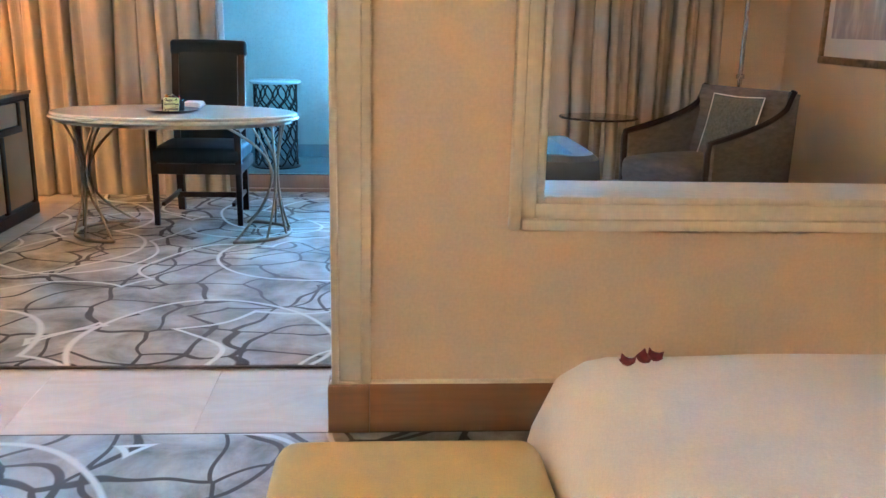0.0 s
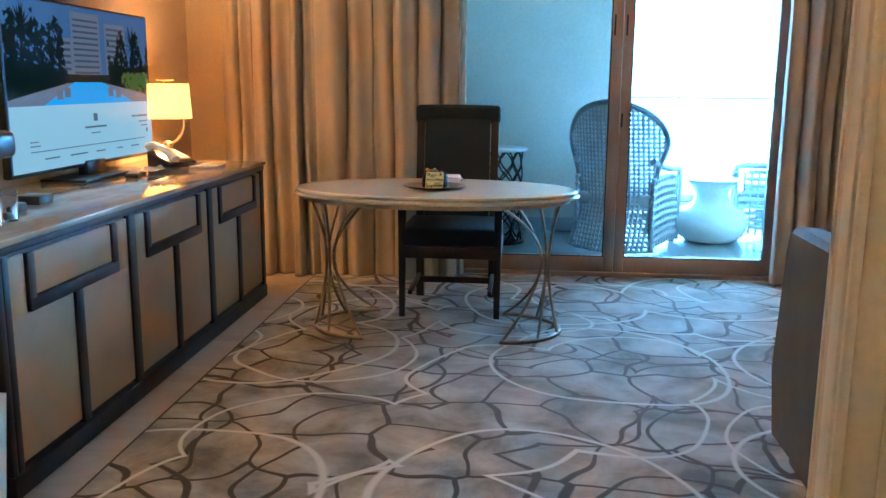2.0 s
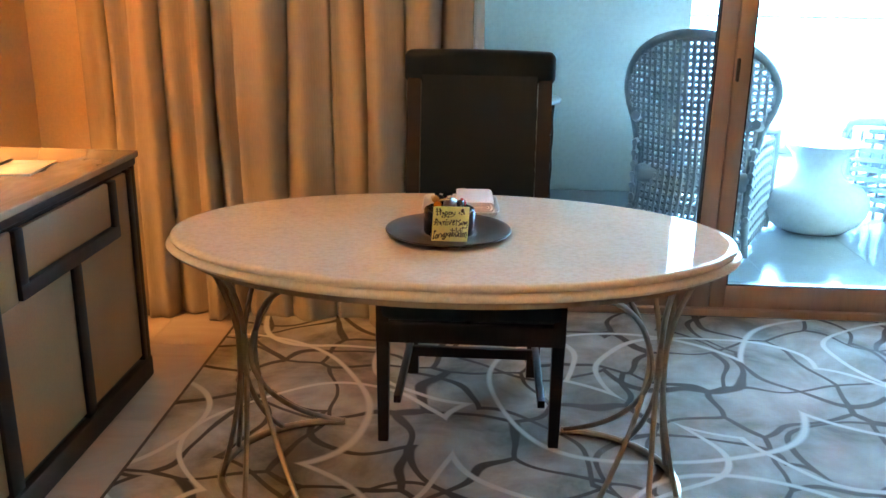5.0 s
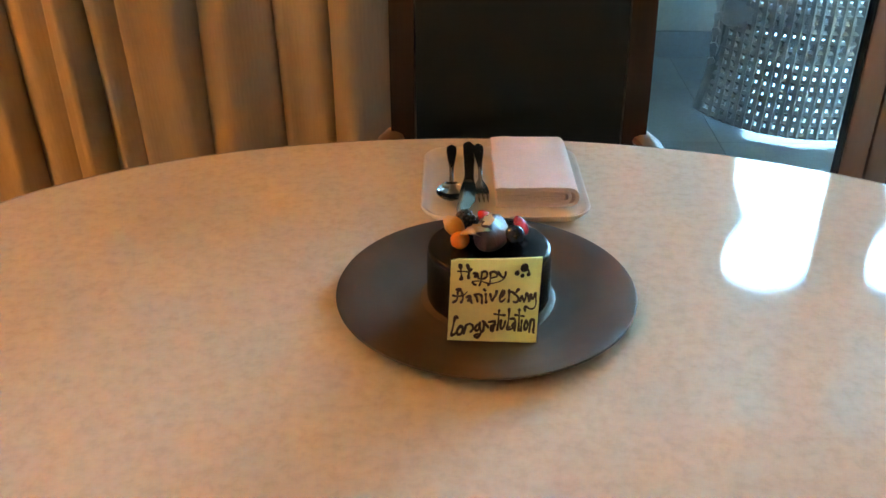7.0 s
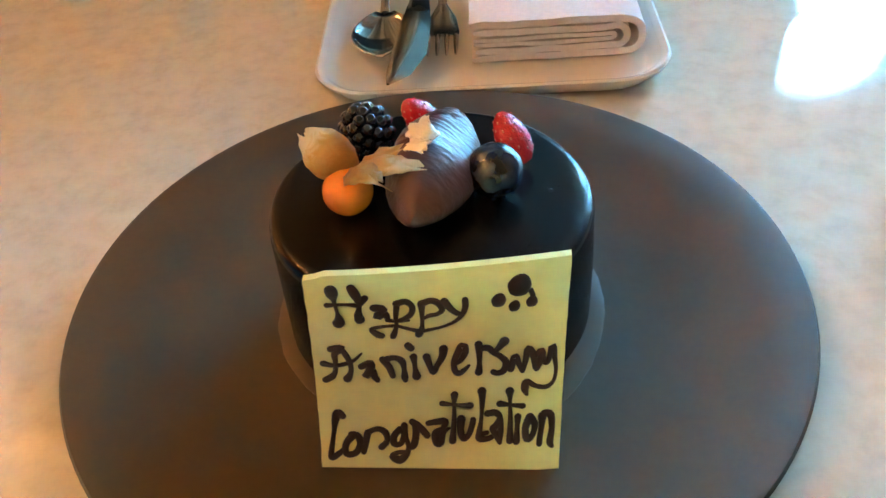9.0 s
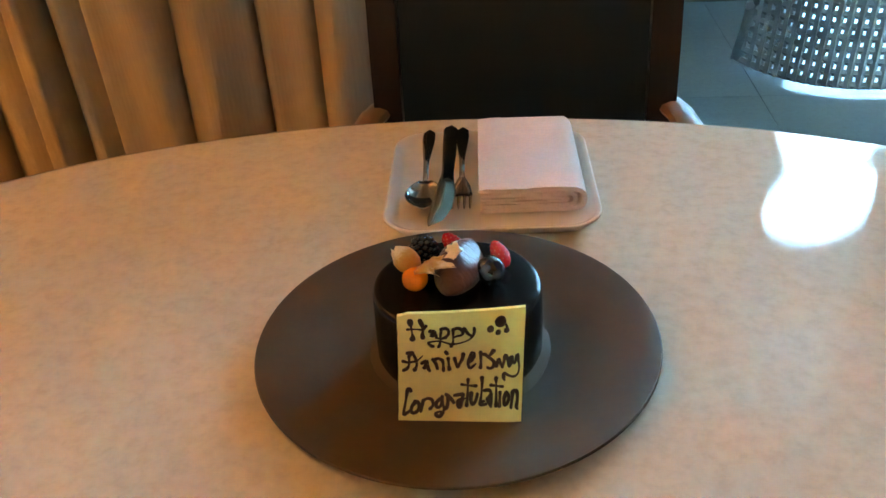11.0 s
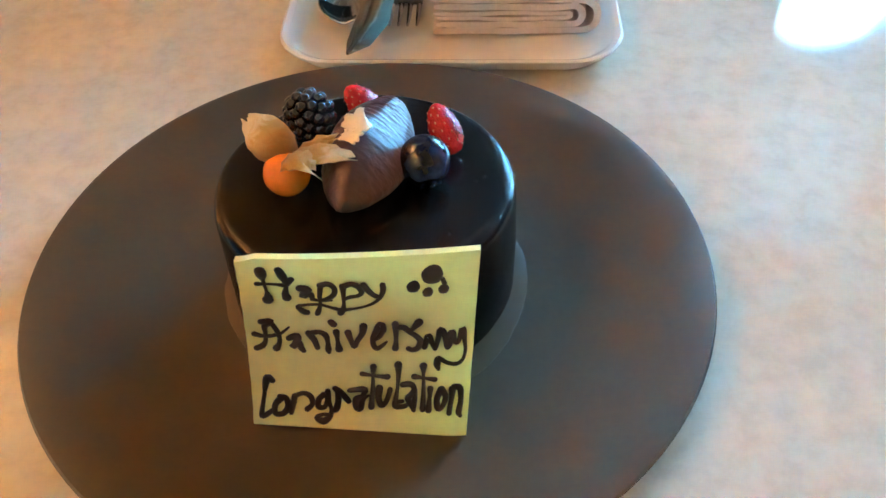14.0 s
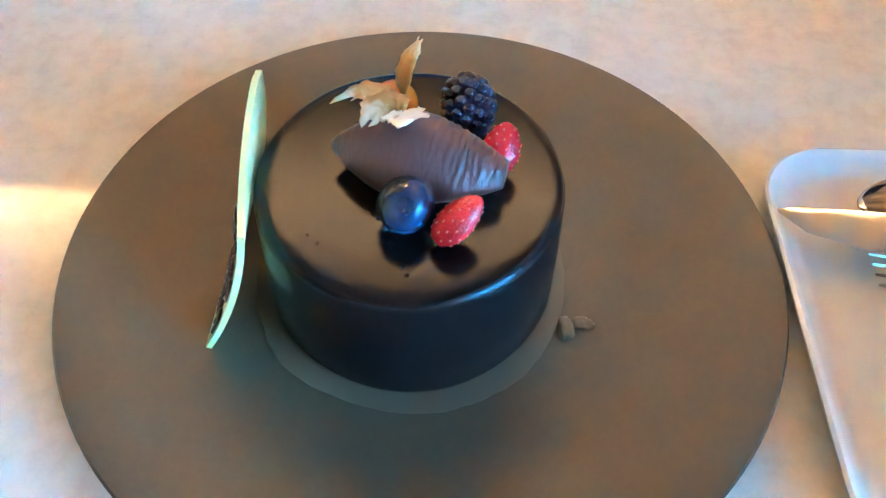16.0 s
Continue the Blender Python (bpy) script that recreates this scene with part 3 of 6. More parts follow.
# ---- dining table ----
TX, TY, TZ, TA, TB = -1.043, 4.512, 0.75, 0.707, 0.418
tb = thing("dining_table", "oval cream stone table on curved bronze legs", "table", pose(TX, TY, 0.013))
tz = TZ - 0.013
prof = [(0, 0), (0.4, 0), (0.8, 0), (0.94, 0), (0.957, 0), (0.962, 0), (0.976, -0.0015), (0.984, -0.005), (0.987, -0.010), (0.984, -0.0145), (0.970, -0.0165), (0.970, -0.0185), (0.988, -0.0195), (0.998, -0.023), (1.003, -0.029), (0.999, -0.035), (0.988, -0.039), (0.970, -0.041), (0.0, -0.041)]
part("tabletop", lathe([(r, tz + z) for r, z in prof], 160, TA, TB), stone_top, tb, "polished cream stone oval top")
part("apron", lathe([(0.0, tz - 0.041), (0.93, tz - 0.041), (0.935, tz - 0.060), (0.915, tz - 0.062), (0.0, tz - 0.062)], 96, TA, TB), bronze, tb)
for s in (-1, 1):
    cx, cy, rr, ry = s * 0.335, 0.078, 0.30, 0.272
    ringpts = arc(cx, cy, 0.008, rr, -90 if s > 0 else 90, 90 if s > 0 else 270, 40, ry)
    foot = bmesh.new()
    tube(ringpts, 0.011, 8, bm=foot)
    part("foot_ring", foot, bronze, tb)
    for k, ang in enumerate((-88, -52, -18, 18, 52, 88)):
        a = radians(ang if s > 0 else 180 - ang)
        bx, by = cx + rr * math.cos(a), cy + ry * math.sin(a)
        txx, tyy = cx + 0.29 * math.cos(a), 0.02 + 0.30 * math.sin(a)
        # the pinch swaps neighbours so that bars cross
        other = radians((ang * -0.35) if s > 0 else 180 + ang * 0.35)
        mx, my = cx + s * 0.20 + 0.035 * math.cos(a), 0.06 + 0.05 * math.sin(other)
        pts = []
        for i in range(25):
            u = i / 24
            w0, w1 = max(0, 1 - u / 0.56) ** 1.9, max(0, (u - 0.5) / 0.5) ** 1.9
            x = mx + (bx - mx) * w0 + (txx - mx) * w1
            y = my + (by - my) * w0 + (tyy - my) * w1
            pts.append((x, y, 0.012 + u * (tz - 0.074)))
        part("leg_bar", tube(pts, 0.0075, 8), bronze, tb)

# ---- dining chair behind the table ----
ch = thing("dining_armchair", "dark leather high-back dining armchair with dark wooden frame", "chair", pose(-0.992, 4.77, 0.013))
W = 0.275
part("seat", cushion(-W + 0.005, W - 0.005, -0.02, 0.50, 0.39, 0.485, 0.02, 0.03), dark_leather, ch)
part("seat_frame", box(-W, W, -0.015, 0.50, 0.325, 0.39, 0.006), dark_wood, ch)


def bent(x0, x1, pts, th):
    """A flat member of width x0..x1 along (y, z) points with thickness th."""
    b = bmesh.new()
    rows = []
    for i, (y, z) in enumerate(pts):
        a, c = pts[max(0, i - 1)], pts[min(len(pts) - 1, i + 1)]
        d = Vector((0, c[0] - a[0], c[1] - a[1])).normalized()
        nrm = Vector((0, -d.z, d.y)) * th / 2
        p = Vector((0, y, z))
        rows.append([b.verts.new((x, *(p + k * nrm)[1:])) for x, k in ((x0, 1), (x1, 1), (x1, -1), (x0, -1))])
    for r, q in zip(rows, rows[1:]):
        for i in range(4):
            b.faces.new((r[i], r[(i + 1) % 4], q[(i + 1) % 4], q[i]))
    b.faces.new(rows[0])
    b.faces.new(rows[-1])
    bmesh.ops.bevel(b, geom=[e for e in b.edges if e.is_manifold and e.calc_face_angle(0) > 1.0], offset=min(0.006, th / 4), segments=2, affect="EDGES")
    return b


backline = [(0.47, 0.40), (0.475, 0.55), (0.485, 0.70), (0.505, 0.85), (0.53, 1.0), (0.552, 1.10)]
part("backrest", bent(-0.187, 0.187, backline[:-1] + [(0.55, 1.08)], 0.05), dark_leather, ch)
part("top_roll", cushion(-0.245, 0.245, 0.515, 0.59, 1.015, 1.118, 0.006, 0.022), dark_leather, ch)
for s in (-1, 1):
    part("back_post", bent(s * 0.2125 - 0.022, s * 0.2125 + 0.022, [(0.50, 0.0), (0.485, 0.2), (0.475, 0.40)] + backline[1:-1] + [(0.54, 1.03)], 0.045), dark_wood, ch)
    lg = box(s * 0.255 - 0.021, s * 0.255 + 0.021, -0.015, 0.027, 0.0, 0.588, 0.004)
    for v in lg.verts:
        if v.co.z < 0.1:
            v.co.x = s * 0.255 + (v.co.x - s * 0.255) * 0.75
            v.co.y = 0.006 + (v.co.y - 0.006) * 0.75
    part("leg", lg, dark_wood, ch)
    part("armrest", tube([(s * 0.252, 0.0, 0.588), (s * 0.255, 0.10, 0.592), (s * 0.255, 0.22, 0.598), (s * 0.252, 0.34, 0.604), (s * 0.238, 0.44, 0.608), (s * 0.225, 0.48, 0.608)], 0.022, 10, flat=0.6), armrest_wood, ch)
    part("side_stretcher", box(s * 0.215 - 0.011, s * 0.215 + 0.011, 0.01, 0.49, 0.12, 0.145, 0.003), dark_wood, ch)
part("rear_stretcher", box(-0.21, 0.21, 0.40, 0.422, 0.10, 0.135, 0.003), dark_wood, ch)

# ---- balcony ----
setting("balcony_floor", box(-3.2, 4.2, 6.12, 10.1, -0.15, -0.004), grout, "pale balcony floor tiles", "floor")
setting("balcony_wall", box(-3.2, 0.20, 7.78, 8.0, -0.1, 4.6), render_wall, "pale rendered balcony wall", "wall")
setting("balcony_ceiling", box(-3.3, 4.3, 6.12, 10.1, 4.6, 4.75), ceiling_paint, "white balcony soffit", "ceiling")
setting("balcony_side_wall", box(4.2, 4.35, 6.12, 10.1, -0.1, 4.6), render_wall, "pale rendered balcony side wall", "wall")
setting("balcony_west_wall", box(-3.35, -3.2, 6.12, 10.1, -0.1, 4.6), render_wall, "pale rendered balcony side wall", "wall")
setting("balcony_skirting", box(-3.2, 0.212, 7.766, 7.78, 0.0, 0.12, 0.003), balcony_tile, "grey tile skirting", "skirting")


def arch_half(bm, cx, side, half):
    """Half a keyhole arch: solid from the arch's middle out to half, cut by a round head on a narrow neck."""
    b = bmesh.new()
    r, zc, neck, top = 0.44, 3.80, 0.31, 4.6
    a1 = math.pi - math.asin(neck / r)
    pts = [(0.0, top)] + [(r * math.sin(a1 * i / 28), zc + r * math.cos(a1 * i / 28)) for i in range(29)]
    pts += [(neck + 0.07, 3.30), (neck + 0.15, 3.13), (half - 0.05, 2.98), (half, 2.95), (half, top)]
    f = b.faces.new([b.verts.new((cx + side * x, 9.94, z)) for x, z in pts])
    ex = bmesh.ops.extrude_face_region(b, geom=[f])
    for v in ex["geom"]:
        if isinstance(v, bmesh.types.BMVert):
            v.co.y = 10.10
    bmesh.ops.triangulate(b, faces=[q for q in b.faces if len(q.verts) > 4])
    return join(bm, b)


arches = bmesh.new()
for k in range(2):
    arch_half(arches, 1.32 + 1.14 * k, -1, 0.57)
    arch_half(arches, 1.32 + 1.14 * k, 1, 0.57)
box(3.03, 4.2, 9.94, 10.10, 2.95, 4.6, bm=arches)
box(-3.2, 0.75, 9.94, 10.10, 2.95, 4.6, bm=arches)
setting("trim_balcony_arches", arches, render_wall, "pale plaster screen of keyhole arches over the balcony opening", "arch")
# Added out of view: keeps sun and sky from leaking onto the balcony.
facade = box(-3.35, 4.35, 6.0, 6.12, 2.805, 4.75)
box(-3.35, -2.955, 6.0, 6.12, -0.1, 2.805, bm=facade)
box(3.305, 4.35, 6.0, 6.12, -0.1, 2.805, bm=facade)
setting("wall_facade", facade, render_wall, "unseen pale rendered infill closing gaps round the balcony door", "wall")
bal = thing("balustrade", "glass balcony balustrade on a pale kerb with slim top rail", "balustrade", pose(0, 10.0, 0))
part("curb", box(0.21, 4.19, -0.06, 0.07, -0.003, 0.07, 0.008), white_glaze, bal, "pale kerb")
for k in range(3):
    g = part("pane", box(0.24 + k * 1.32, 0.24 + k * 1.32 + 1.30, 0.0, 0.012, 0.07, 1.112), door_glass, bal)
    g.visible_shadow = False
part("top_rail", tube([(0.21, 0.006, 1.12), (4.19, 0.006, 1.12)], 0.010, 10), white_glaze, bal)
setting("water", box(-900, 900, 60, 1800, -30.2, -30), sea, "hazy pale sea", "sea")
setting("ground", box(-900, 900, -200, 60, -31, -30.5), render_wall, "pale ground far below the balcony", "ground")
setting("backdrop", box(-420, 420, 300, 302, -30, 240), haze, "bright hazy sky over the sea", "sky")


def wicker_chair(m, label):
    """A high round-backed cane armchair that faces +y."""
    t = thing("wicker_armchair", label, "chair", m, "wicker armchairs on the balcony")
    yb = lambda z, x: -0.30 - 0.22 * max(0, z - 0.40) - 0.17 * max(0, (0.42 - z) / 0.42) ** 1.4 + 0.22 * (x / 0.4) ** 2
    top = 1.13
    # rounded outline of the back
    edge = []
    for i in range(33):
        a = math.pi * i / 32
        edge.append((0.375 * math.cos(a) * (1 - 0.06 * math.sin(a)), 0.83 + (top - 0.83) * math.sin(a) ** 0.85))
    lower = [(0.315, 0.022), (0.30, 0.12), (0.285, 0.30), (0.285, 0.50), (0.32, 0.66), (0.36, 0.76)]
    outline = lower + edge + [(-x, z) for x, z in reversed(lower)]
    part("back_frame", tube([(x, yb(z, x), z) for x, z in outline], 0.024, 10), grey_wicker, t, "grey bound cane frame")

    def width_at(z):
        best = 0.285
        for (xa, za), (xb, zb) in zip(outline[:22], outline[1:22]):
            if min(za, zb) <= z <= max(za, zb) and abs(zb - za) > 1e-6:
                best = xa + (xb - xa) * (z - za) / (zb - za)
        return abs(best)

    cane = bmesh.new()
    z = 0.03
    while z < 1.11:
        w = width_at(z)
        tube([(x, yb(z, x), z) for x in [w * (k / 8 - 1) for k in range(17)]], 0.0132, 5, bm=cane, flat=1.0)
        z += 0.0335
    for k in range(-11, 12):
        x = k * 0.0325
        zs = [q * 0.04 + 0.02 for q in range(28) if width_at(q * 0.04 + 0.02) > abs(x)]
        if len(zs) > 2:
            tube([(x, yb(q, x) - 0.003, q) for q in zs], 0.0132, 5, bm=cane)
    part("cane_back", cane, white_wicker, t, "white woven cane with square gaps")
    part("seat", cushion(-0.29, 0.29, -0.27, 0.34, 0.34, 0.44, 0.02, 0.03), white_wicker, t)
    for s in (-1, 1):
        side = bmesh.new()
        for k in range(9):
            zz = 0.09 + k * 0.058
            tube([(s * (0.30 + 0.02 * (q / 8)), -0.28 + 0.68 * q / 8 * (0.75 + 0.25 * (1 - k / 9)), zz + 0.015 * math.sin(q * 0.4)) for q in range(9)], 0.017, 5, bm=side, flat=1.1)
        for q in range(10):
            yy = -0.26 + 0.62 * q / 9
            tube([(s * (0.302 + 0.018 * q / 9), yy, 0.04), (s * (0.302 + 0.018 * q / 9), yy, 0.55)], 0.011, 5, bm=side)
        part("side_panel", side, white_wicker, t)
        part("armrest", tube([(s * 0.30, -0.31, 0.70), (s * 0.32, -0.15, 0.655), (s * 0.33, 0.05, 0.62), (s * 0.335, 0.25, 0.61), (s * 0.33, 0.36, 0.59), (s * 0.325, 0.395, 0.52), (s * 0.32, 0.39, 0.02)], 0.025, 10), white_wicker, t)
        part("leg", box(s * 0.29 - 0.022, s * 0.29 + 0.022, 0.345, 0.39, 0.0, 0.35, 0.006), white_wicker, t)
    front = bmesh.new()
    for k in range(6):
        tube([(-0.3, 0.36, 0.08 + k * 0.055), (0.3, 0.36, 0.08 + k * 0.055)], 0.017, 5, bm=front)
    part("front_panel", front, white_wicker, t)
    return t


wicker_chair(pose(0.195, 7.17, 0.0, 0, 0, -24), "white and grey wicker armchair with high rounded back")
wicker_chair(pose(1.66, 7.62, 0.0, 0, 0, 38), "white wicker armchair beside a white urn table")

vase_prof = [(0, 0.0), (0.13, 0.0), (0.19, 0.012), (0.25, 0.05), (0.285, 0.10), (0.296, 0.15), (0.285, 0.195), (0.25, 0.235), (0.19, 0.265), (0.15, 0.29), (0.128, 0.325), (0.125, 0.36), (0.14, 0.40), (0.175, 0.44), (0.222, 0.466), (0.23, 0.472), (0.22, 0.474), (0.16, 0.455), (0.0, 0.45)]
whole("urn_side_table", lathe(vase_prof, 72), white_glaze, "white glazed urn-shaped side table on the balcony", "side table", pose(0.925, 7.46, -0.003) @ Matrix.Diagonal((1.03, 1.03, 1.09, 1)))

st = thing("side_table", "white-topped side table with dark lattice metal drum base", "side table", pose(-0.80, 7.22, -0.003))
part("tabletop", lathe([(0, 0.0), (0.215, 0.0), (0.225, 0.008), (0.225, 0.020), (0.215, 0.026), (0, 0.026)], 48, at=(0, 0, 0.735)), white_glaze, st, "white stone top")
part("base_plate", lathe([(0, 0), (0.215, 0), (0.22, 0.012), (0.2, 0.02), (0, 0.02)], 40, at=(0, 0, 0.0)), dark_wood, st)
for k in range(10):
    for sgn in (-1, 1):
        pts = []
        for i in range(33):
            u = i / 32
            a = 2 * math.pi * k / 10 + sgn * 0.30 * math.sin(u * math.pi * 4)
            pts.append((0.185 * math.cos(a), 0.185 * math.sin(a), 0.015 + u * 0.72))
        part("lattice_bar", tube(pts, 0.007, 6), dark_wood, st)

# ---- things on the sideboard ----
tv = thing("television", "large flat television switched on, showing a hotel garden", "television", pose(-2.69, 0, SH))
TY0, TY1, TZ0, TZ1 = 3.60, 4.985, 0.052, 0.798
part("housing", box(-0.035, 0.0, TY0, TY1, TZ0, TZ1, 0.006), black_plastic, tv)
part("foot", box(-0.10, 0.12, 3.98, 4.62, 0.0, 0.014, 0.005), black_plastic, tv)
part("neck", box(-0.03, 0.02, 4.20, 4.38, 0.012, 0.08, 0.006), black_plastic, tv)


def lit(name, colour, strength=0.45):
    m = Mat(name, (0.01, 0.01, 0.01), 0.45, 0.0, 0.04)
    return m.glow(colour, strength)


SCREEN = {k: lit("screen_" + k, c) for k, c in dict(sky=(0.05, 0.13, 0.27), tower=(0.13, 0.17, 0.22), window=(0.05, 0.07, 0.10), tree=(0.003, 0.010, 0.009), hedge=(0.05, 0.12, 0.03), pool=(0.02, 0.42, 0.90), deck=(0.14, 0.19, 0.24), panel=(0.36, 0.66, 0.76), ink=(0.10, 0.16, 0.20)).items()}
disp = part("screen", box(0.0, 0.003, TY0 + 0.012, TY1 - 0.012, TZ0 + 0.018, TZ1 - 0.012), SCREEN["sky"], tv, "lit screen with a hotel picture and menu")
SW, SHh = TY1 - TY0 - 0.024, TZ1 - TZ0 - 0.03


def on_screen(name, key, polys, lift):
    """Flat shapes on the lit screen; u to the right and v up, each 0 to 1."""
    for poly in polys:
        b = bmesh.new()
        vs = [b.verts.new((0.003 + lift, TY0 + 0.012 + u * SW, TZ0 + 0.018 + v * SHh)) for u, v in poly]
        b.faces.new(vs)
        part(name, b, SCREEN[key], disp)


def foliage(name, key, polys, lift):
    b = bmesh.new()
    for poly in polys:
        b.faces.new([b.verts.new((0.003 + lift, TY0 + 0.012 + u * SW, TZ0 + 0.018 + v * SHh)) for u, v in poly])
    tagged(part(name, b, SCREEN[key], disp), kind="stuff")


def quad(u0, u1, v0, v1):
    return [(u0, v0), (u1, v0), (u1, v1), (u0, v1)]


rng = random.Random(4)
on_screen("tower", "tower", [quad(0.40, 0.60, 0.55, 0.97), quad(0.64, 0.80, 0.55, 0.92), quad(0.30, 0.40, 0.55, 0.80)], 0.0004)
on_screen("tower_window", "window", [quad(0.40 + 0.012, 0.60 - 0.012, 0.58 + k * 0.037, 0.594 + k * 0.037) for k in range(10)] + [quad(0.65, 0.79, 0.58 + k * 0.037, 0.596 + k * 0.037) for k in range(9)] + [quad(0.31, 0.39, 0.60 + k * 0.04, 0.617 + k * 0.04) for k in range(5)], 0.0008)
leaves = []
for cu, cv, n, spread in ((0.10, 0.84, 70, 0.17), (0.27, 0.72, 26, 0.10), (0.86, 0.78, 80, 0.16), (0.72, 0.66, 26, 0.09), (0.05, 0.66, 36, 0.14), (0.20, 0.60, 30, 0.11)):
    for _ in range(n):
        a, r = rng.uniform(0, 6.28), spread * rng.uniform(0.5, 1.0)
        du, dv = math.cos(a) * r * 0.62, math.sin(a) * r
        p = (cu + du, min(0.99, cv + dv))
        leaves.append([(cu - dv * 0.05, cv), (max(0.0, p[0]), p[1]), (cu + dv * 0.05 + 0.004, cv - 0.006)])
    leaves.append(quad(cu - 0.006, cu + 0.006, 0.48, cv))
for _ in range(900):
    side = rng.random()
    cu = rng.uniform(0.0, 0.34) if side < 0.5 else rng.uniform(0.66, 1.0)
    lim = (0.78 if cu < 0.34 else 0.66) + 0.16 * abs(math.sin(cu * 23)) + 0.08 * math.sin(cu * 51)
    cv, r_ = rng.uniform(0.48, lim), rng.uniform(0.008, 0.022)
    a = rng.uniform(0, 6.28)
    tri = [(min(1, max(0, cu + r_ * math.cos(a + q))), cv + 1.8 * r_ * math.sin(a + q)) for q in (0, 2.1, 4.2)]
    leaves.append(tri)
leaves.append(quad(0.0, 1.0, 0.47, 0.575))
leaves.append([(0.0, 0.40), (0.36, 0.50), (0.36, 0.60), (0.0, 0.66)])
leaves.append([(0.70, 0.50), (1.0, 0.42), (1.0, 0.66), (0.70, 0.60)])
foliage("palm_foliage", "tree", leaves, 0.0012)
hed = []
for _ in range(60):
    cu, cv, r = rng.uniform(0.76, 0.995), rng.uniform(0.46, 0.58), rng.uniform(0.008, 0.02)
    hed.append([(cu + r * math.cos(q), cv + 1.7 * r * math.sin(q)) for q in (0, 1.05, 2.1, 3.14, 4.19, 5.24) if cu + r < 1.0])
foliage("hedge", "hedge", [h for h in hed if len(h) > 2], 0.0016)
on_screen("terrace", "deck", [[(0.0, 0.385), (1.0, 0.385), (1.0, 0.43), (0.62, 0.52), (0.36, 0.52), (0.0, 0.42)]], 0.0020)
on_screen("pool", "pool", [[(0.20, 0.385), (0.84, 0.385), (0.60, 0.525), (0.40, 0.525)]], 0.0024)
on_screen("lounger", "tower", [quad(0.33 - k * 0.05, 0.37 - k * 0.05, 0.43 - 0.012 * k, 0.49 - 0.012 * k) for k in range(2)] + [quad(0.64 + k * 0.06, 0.68 + k * 0.06, 0.43 - 0.012 * k, 0.49 - 0.012 * k) for k in range(2)], 0.0028)
on_screen("menu_panel", "panel", [quad(0.0, 1.0, 0.0, 0.385)], 0.0032)
bars = [quad(0.10, 0.93, 0.112, 0.118), quad(0.45, 0.61, 0.225, 0.238), quad(0.49, 0.56, 0.188, 0.195), quad(0.515, 0.545, 0.27, 0.32), quad(0.82, 0.96, 0.275, 0.288), quad(0.88, 0.96, 0.235, 0.243), quad(0.90, 0.96, 0.205, 0.212), quad(0.945, 0.96, 0.155, 0.185)]
bars += [quad(u, u + w, 0.062, 0.071) for u, w in ((0.18, 0.09), (0.34, 0.12), (0.52, 0.07), (0.68, 0.05), (0.80, 0.07))] + [quad(0.10, 0.15, 0.17, 0.177), quad(0.10, 0.16, 0.145, 0.152)]
on_screen("menu_bar", "ink", bars, 0.0036)

lamp = thing("table_lamp", "brass table lamp with cream drum shade, lit", "lamp", pose(-2.63, 5.06, SH))
part("base", lathe([(0, 0), (0.06, 0), (0.065, 0.008), (0.045, 0.03), (0.022, 0.05), (0.018, 0.075), (0.0, 0.08)], 32, at=(0.0, 0.0, 0.0)), brass, lamp)
part("knuckle", blob(0.0, 0.0, 0.10, 0.028, 0.02, 0.022, 0.2, 3.0), brass, lamp)
part("stem", tube([(0.0, 0, 0.075), (0.02, 0, 0.105), (0.055, 0, 0.125), (0.085, 0, 0.16), (0.10, 0, 0.20), (0.10, 0, 0.26), (0.07, 0, 0.30), (0.02, 0, 0.33), (0.0, 0, 0.40), (0.0, 0, 0.455)], 0.008, 10), brass, lamp)
shd = bmesh.new()
lathe([(0.138, 0.248), (0.128, 0.440), (0.125, 0.440), (0.135, 0.248), (0.138, 0.248)], 56, bm=shd)
part("shade", shd, shade_cloth, lamp, "cream drum shade glowing warm")
part("spider", tube([(-0.126, 0, 0.437), (0.126, 0, 0.437)], 0.003, 6), brass, lamp)
part("finial", box(-0.05, 0.05, -0.008, 0.008, 0.456, 0.468, 0.003), brass, lamp)

ph = thing("telephone", "dark desk telephone with pale handset", "telephone", pose(-2.52, 4.84, SH, 0, 0, 68))
bmx = box(-0.10, 0.10, -0.085, 0.085, 0.0, 0.05, 0.008)
for v in bmx.verts:
    if v.co.z > 0.02:
        v.co.z += 0.35 * (v.co.y + 0.085) - 0.025
part("body", bmx, black_plastic, ph)
part("handset", tube([(-0.068, -0.085, 0.045), (-0.072, -0.05, 0.085), (-0.072, 0.0, 0.10), (-0.072, 0.05, 0.115), (-0.068, 0.09, 0.105)], lambda u: 0.024 + 0.012 * abs(2 * u - 1) ** 2, 10, flat=0.7), porcelain, ph, "pale handset")
part("keypad", box(-0.02, 0.08, -0.06, 0.06, 0.035, 0.05, 0.003), bin_white, ph)
for v in ph.children[-1].data.vertices:
    v.co.z += 0.35 * (v.co.y + 0.085) - 0.015
np_ = thing("notepad", "pale notepad with a pen on the sideboard", "notepad", pose(-2.33, 4.86, SH, 0, 0, 6))
part("pad", box(-0.075, 0.075, -0.10, 0.10, 0.0, 0.008, 0.002), porcelain, np_)
part("pen", tube([(-0.06, -0.06, 0.013), (-0.05, 0.08, 0.013)], 0.004, 8), black_plastic, np_, "black pen")
rc = thing("remote_control", "black remote control with pale paper sleeve", "remote control", pose(-2.50, 4.32, SH, 0, 0, 18))
part("body", box(-0.03, 0.03, -0.11, 0.11, 0.0, 0.022, 0.008, 3), black_plastic, rc)
fo = bmesh.new()
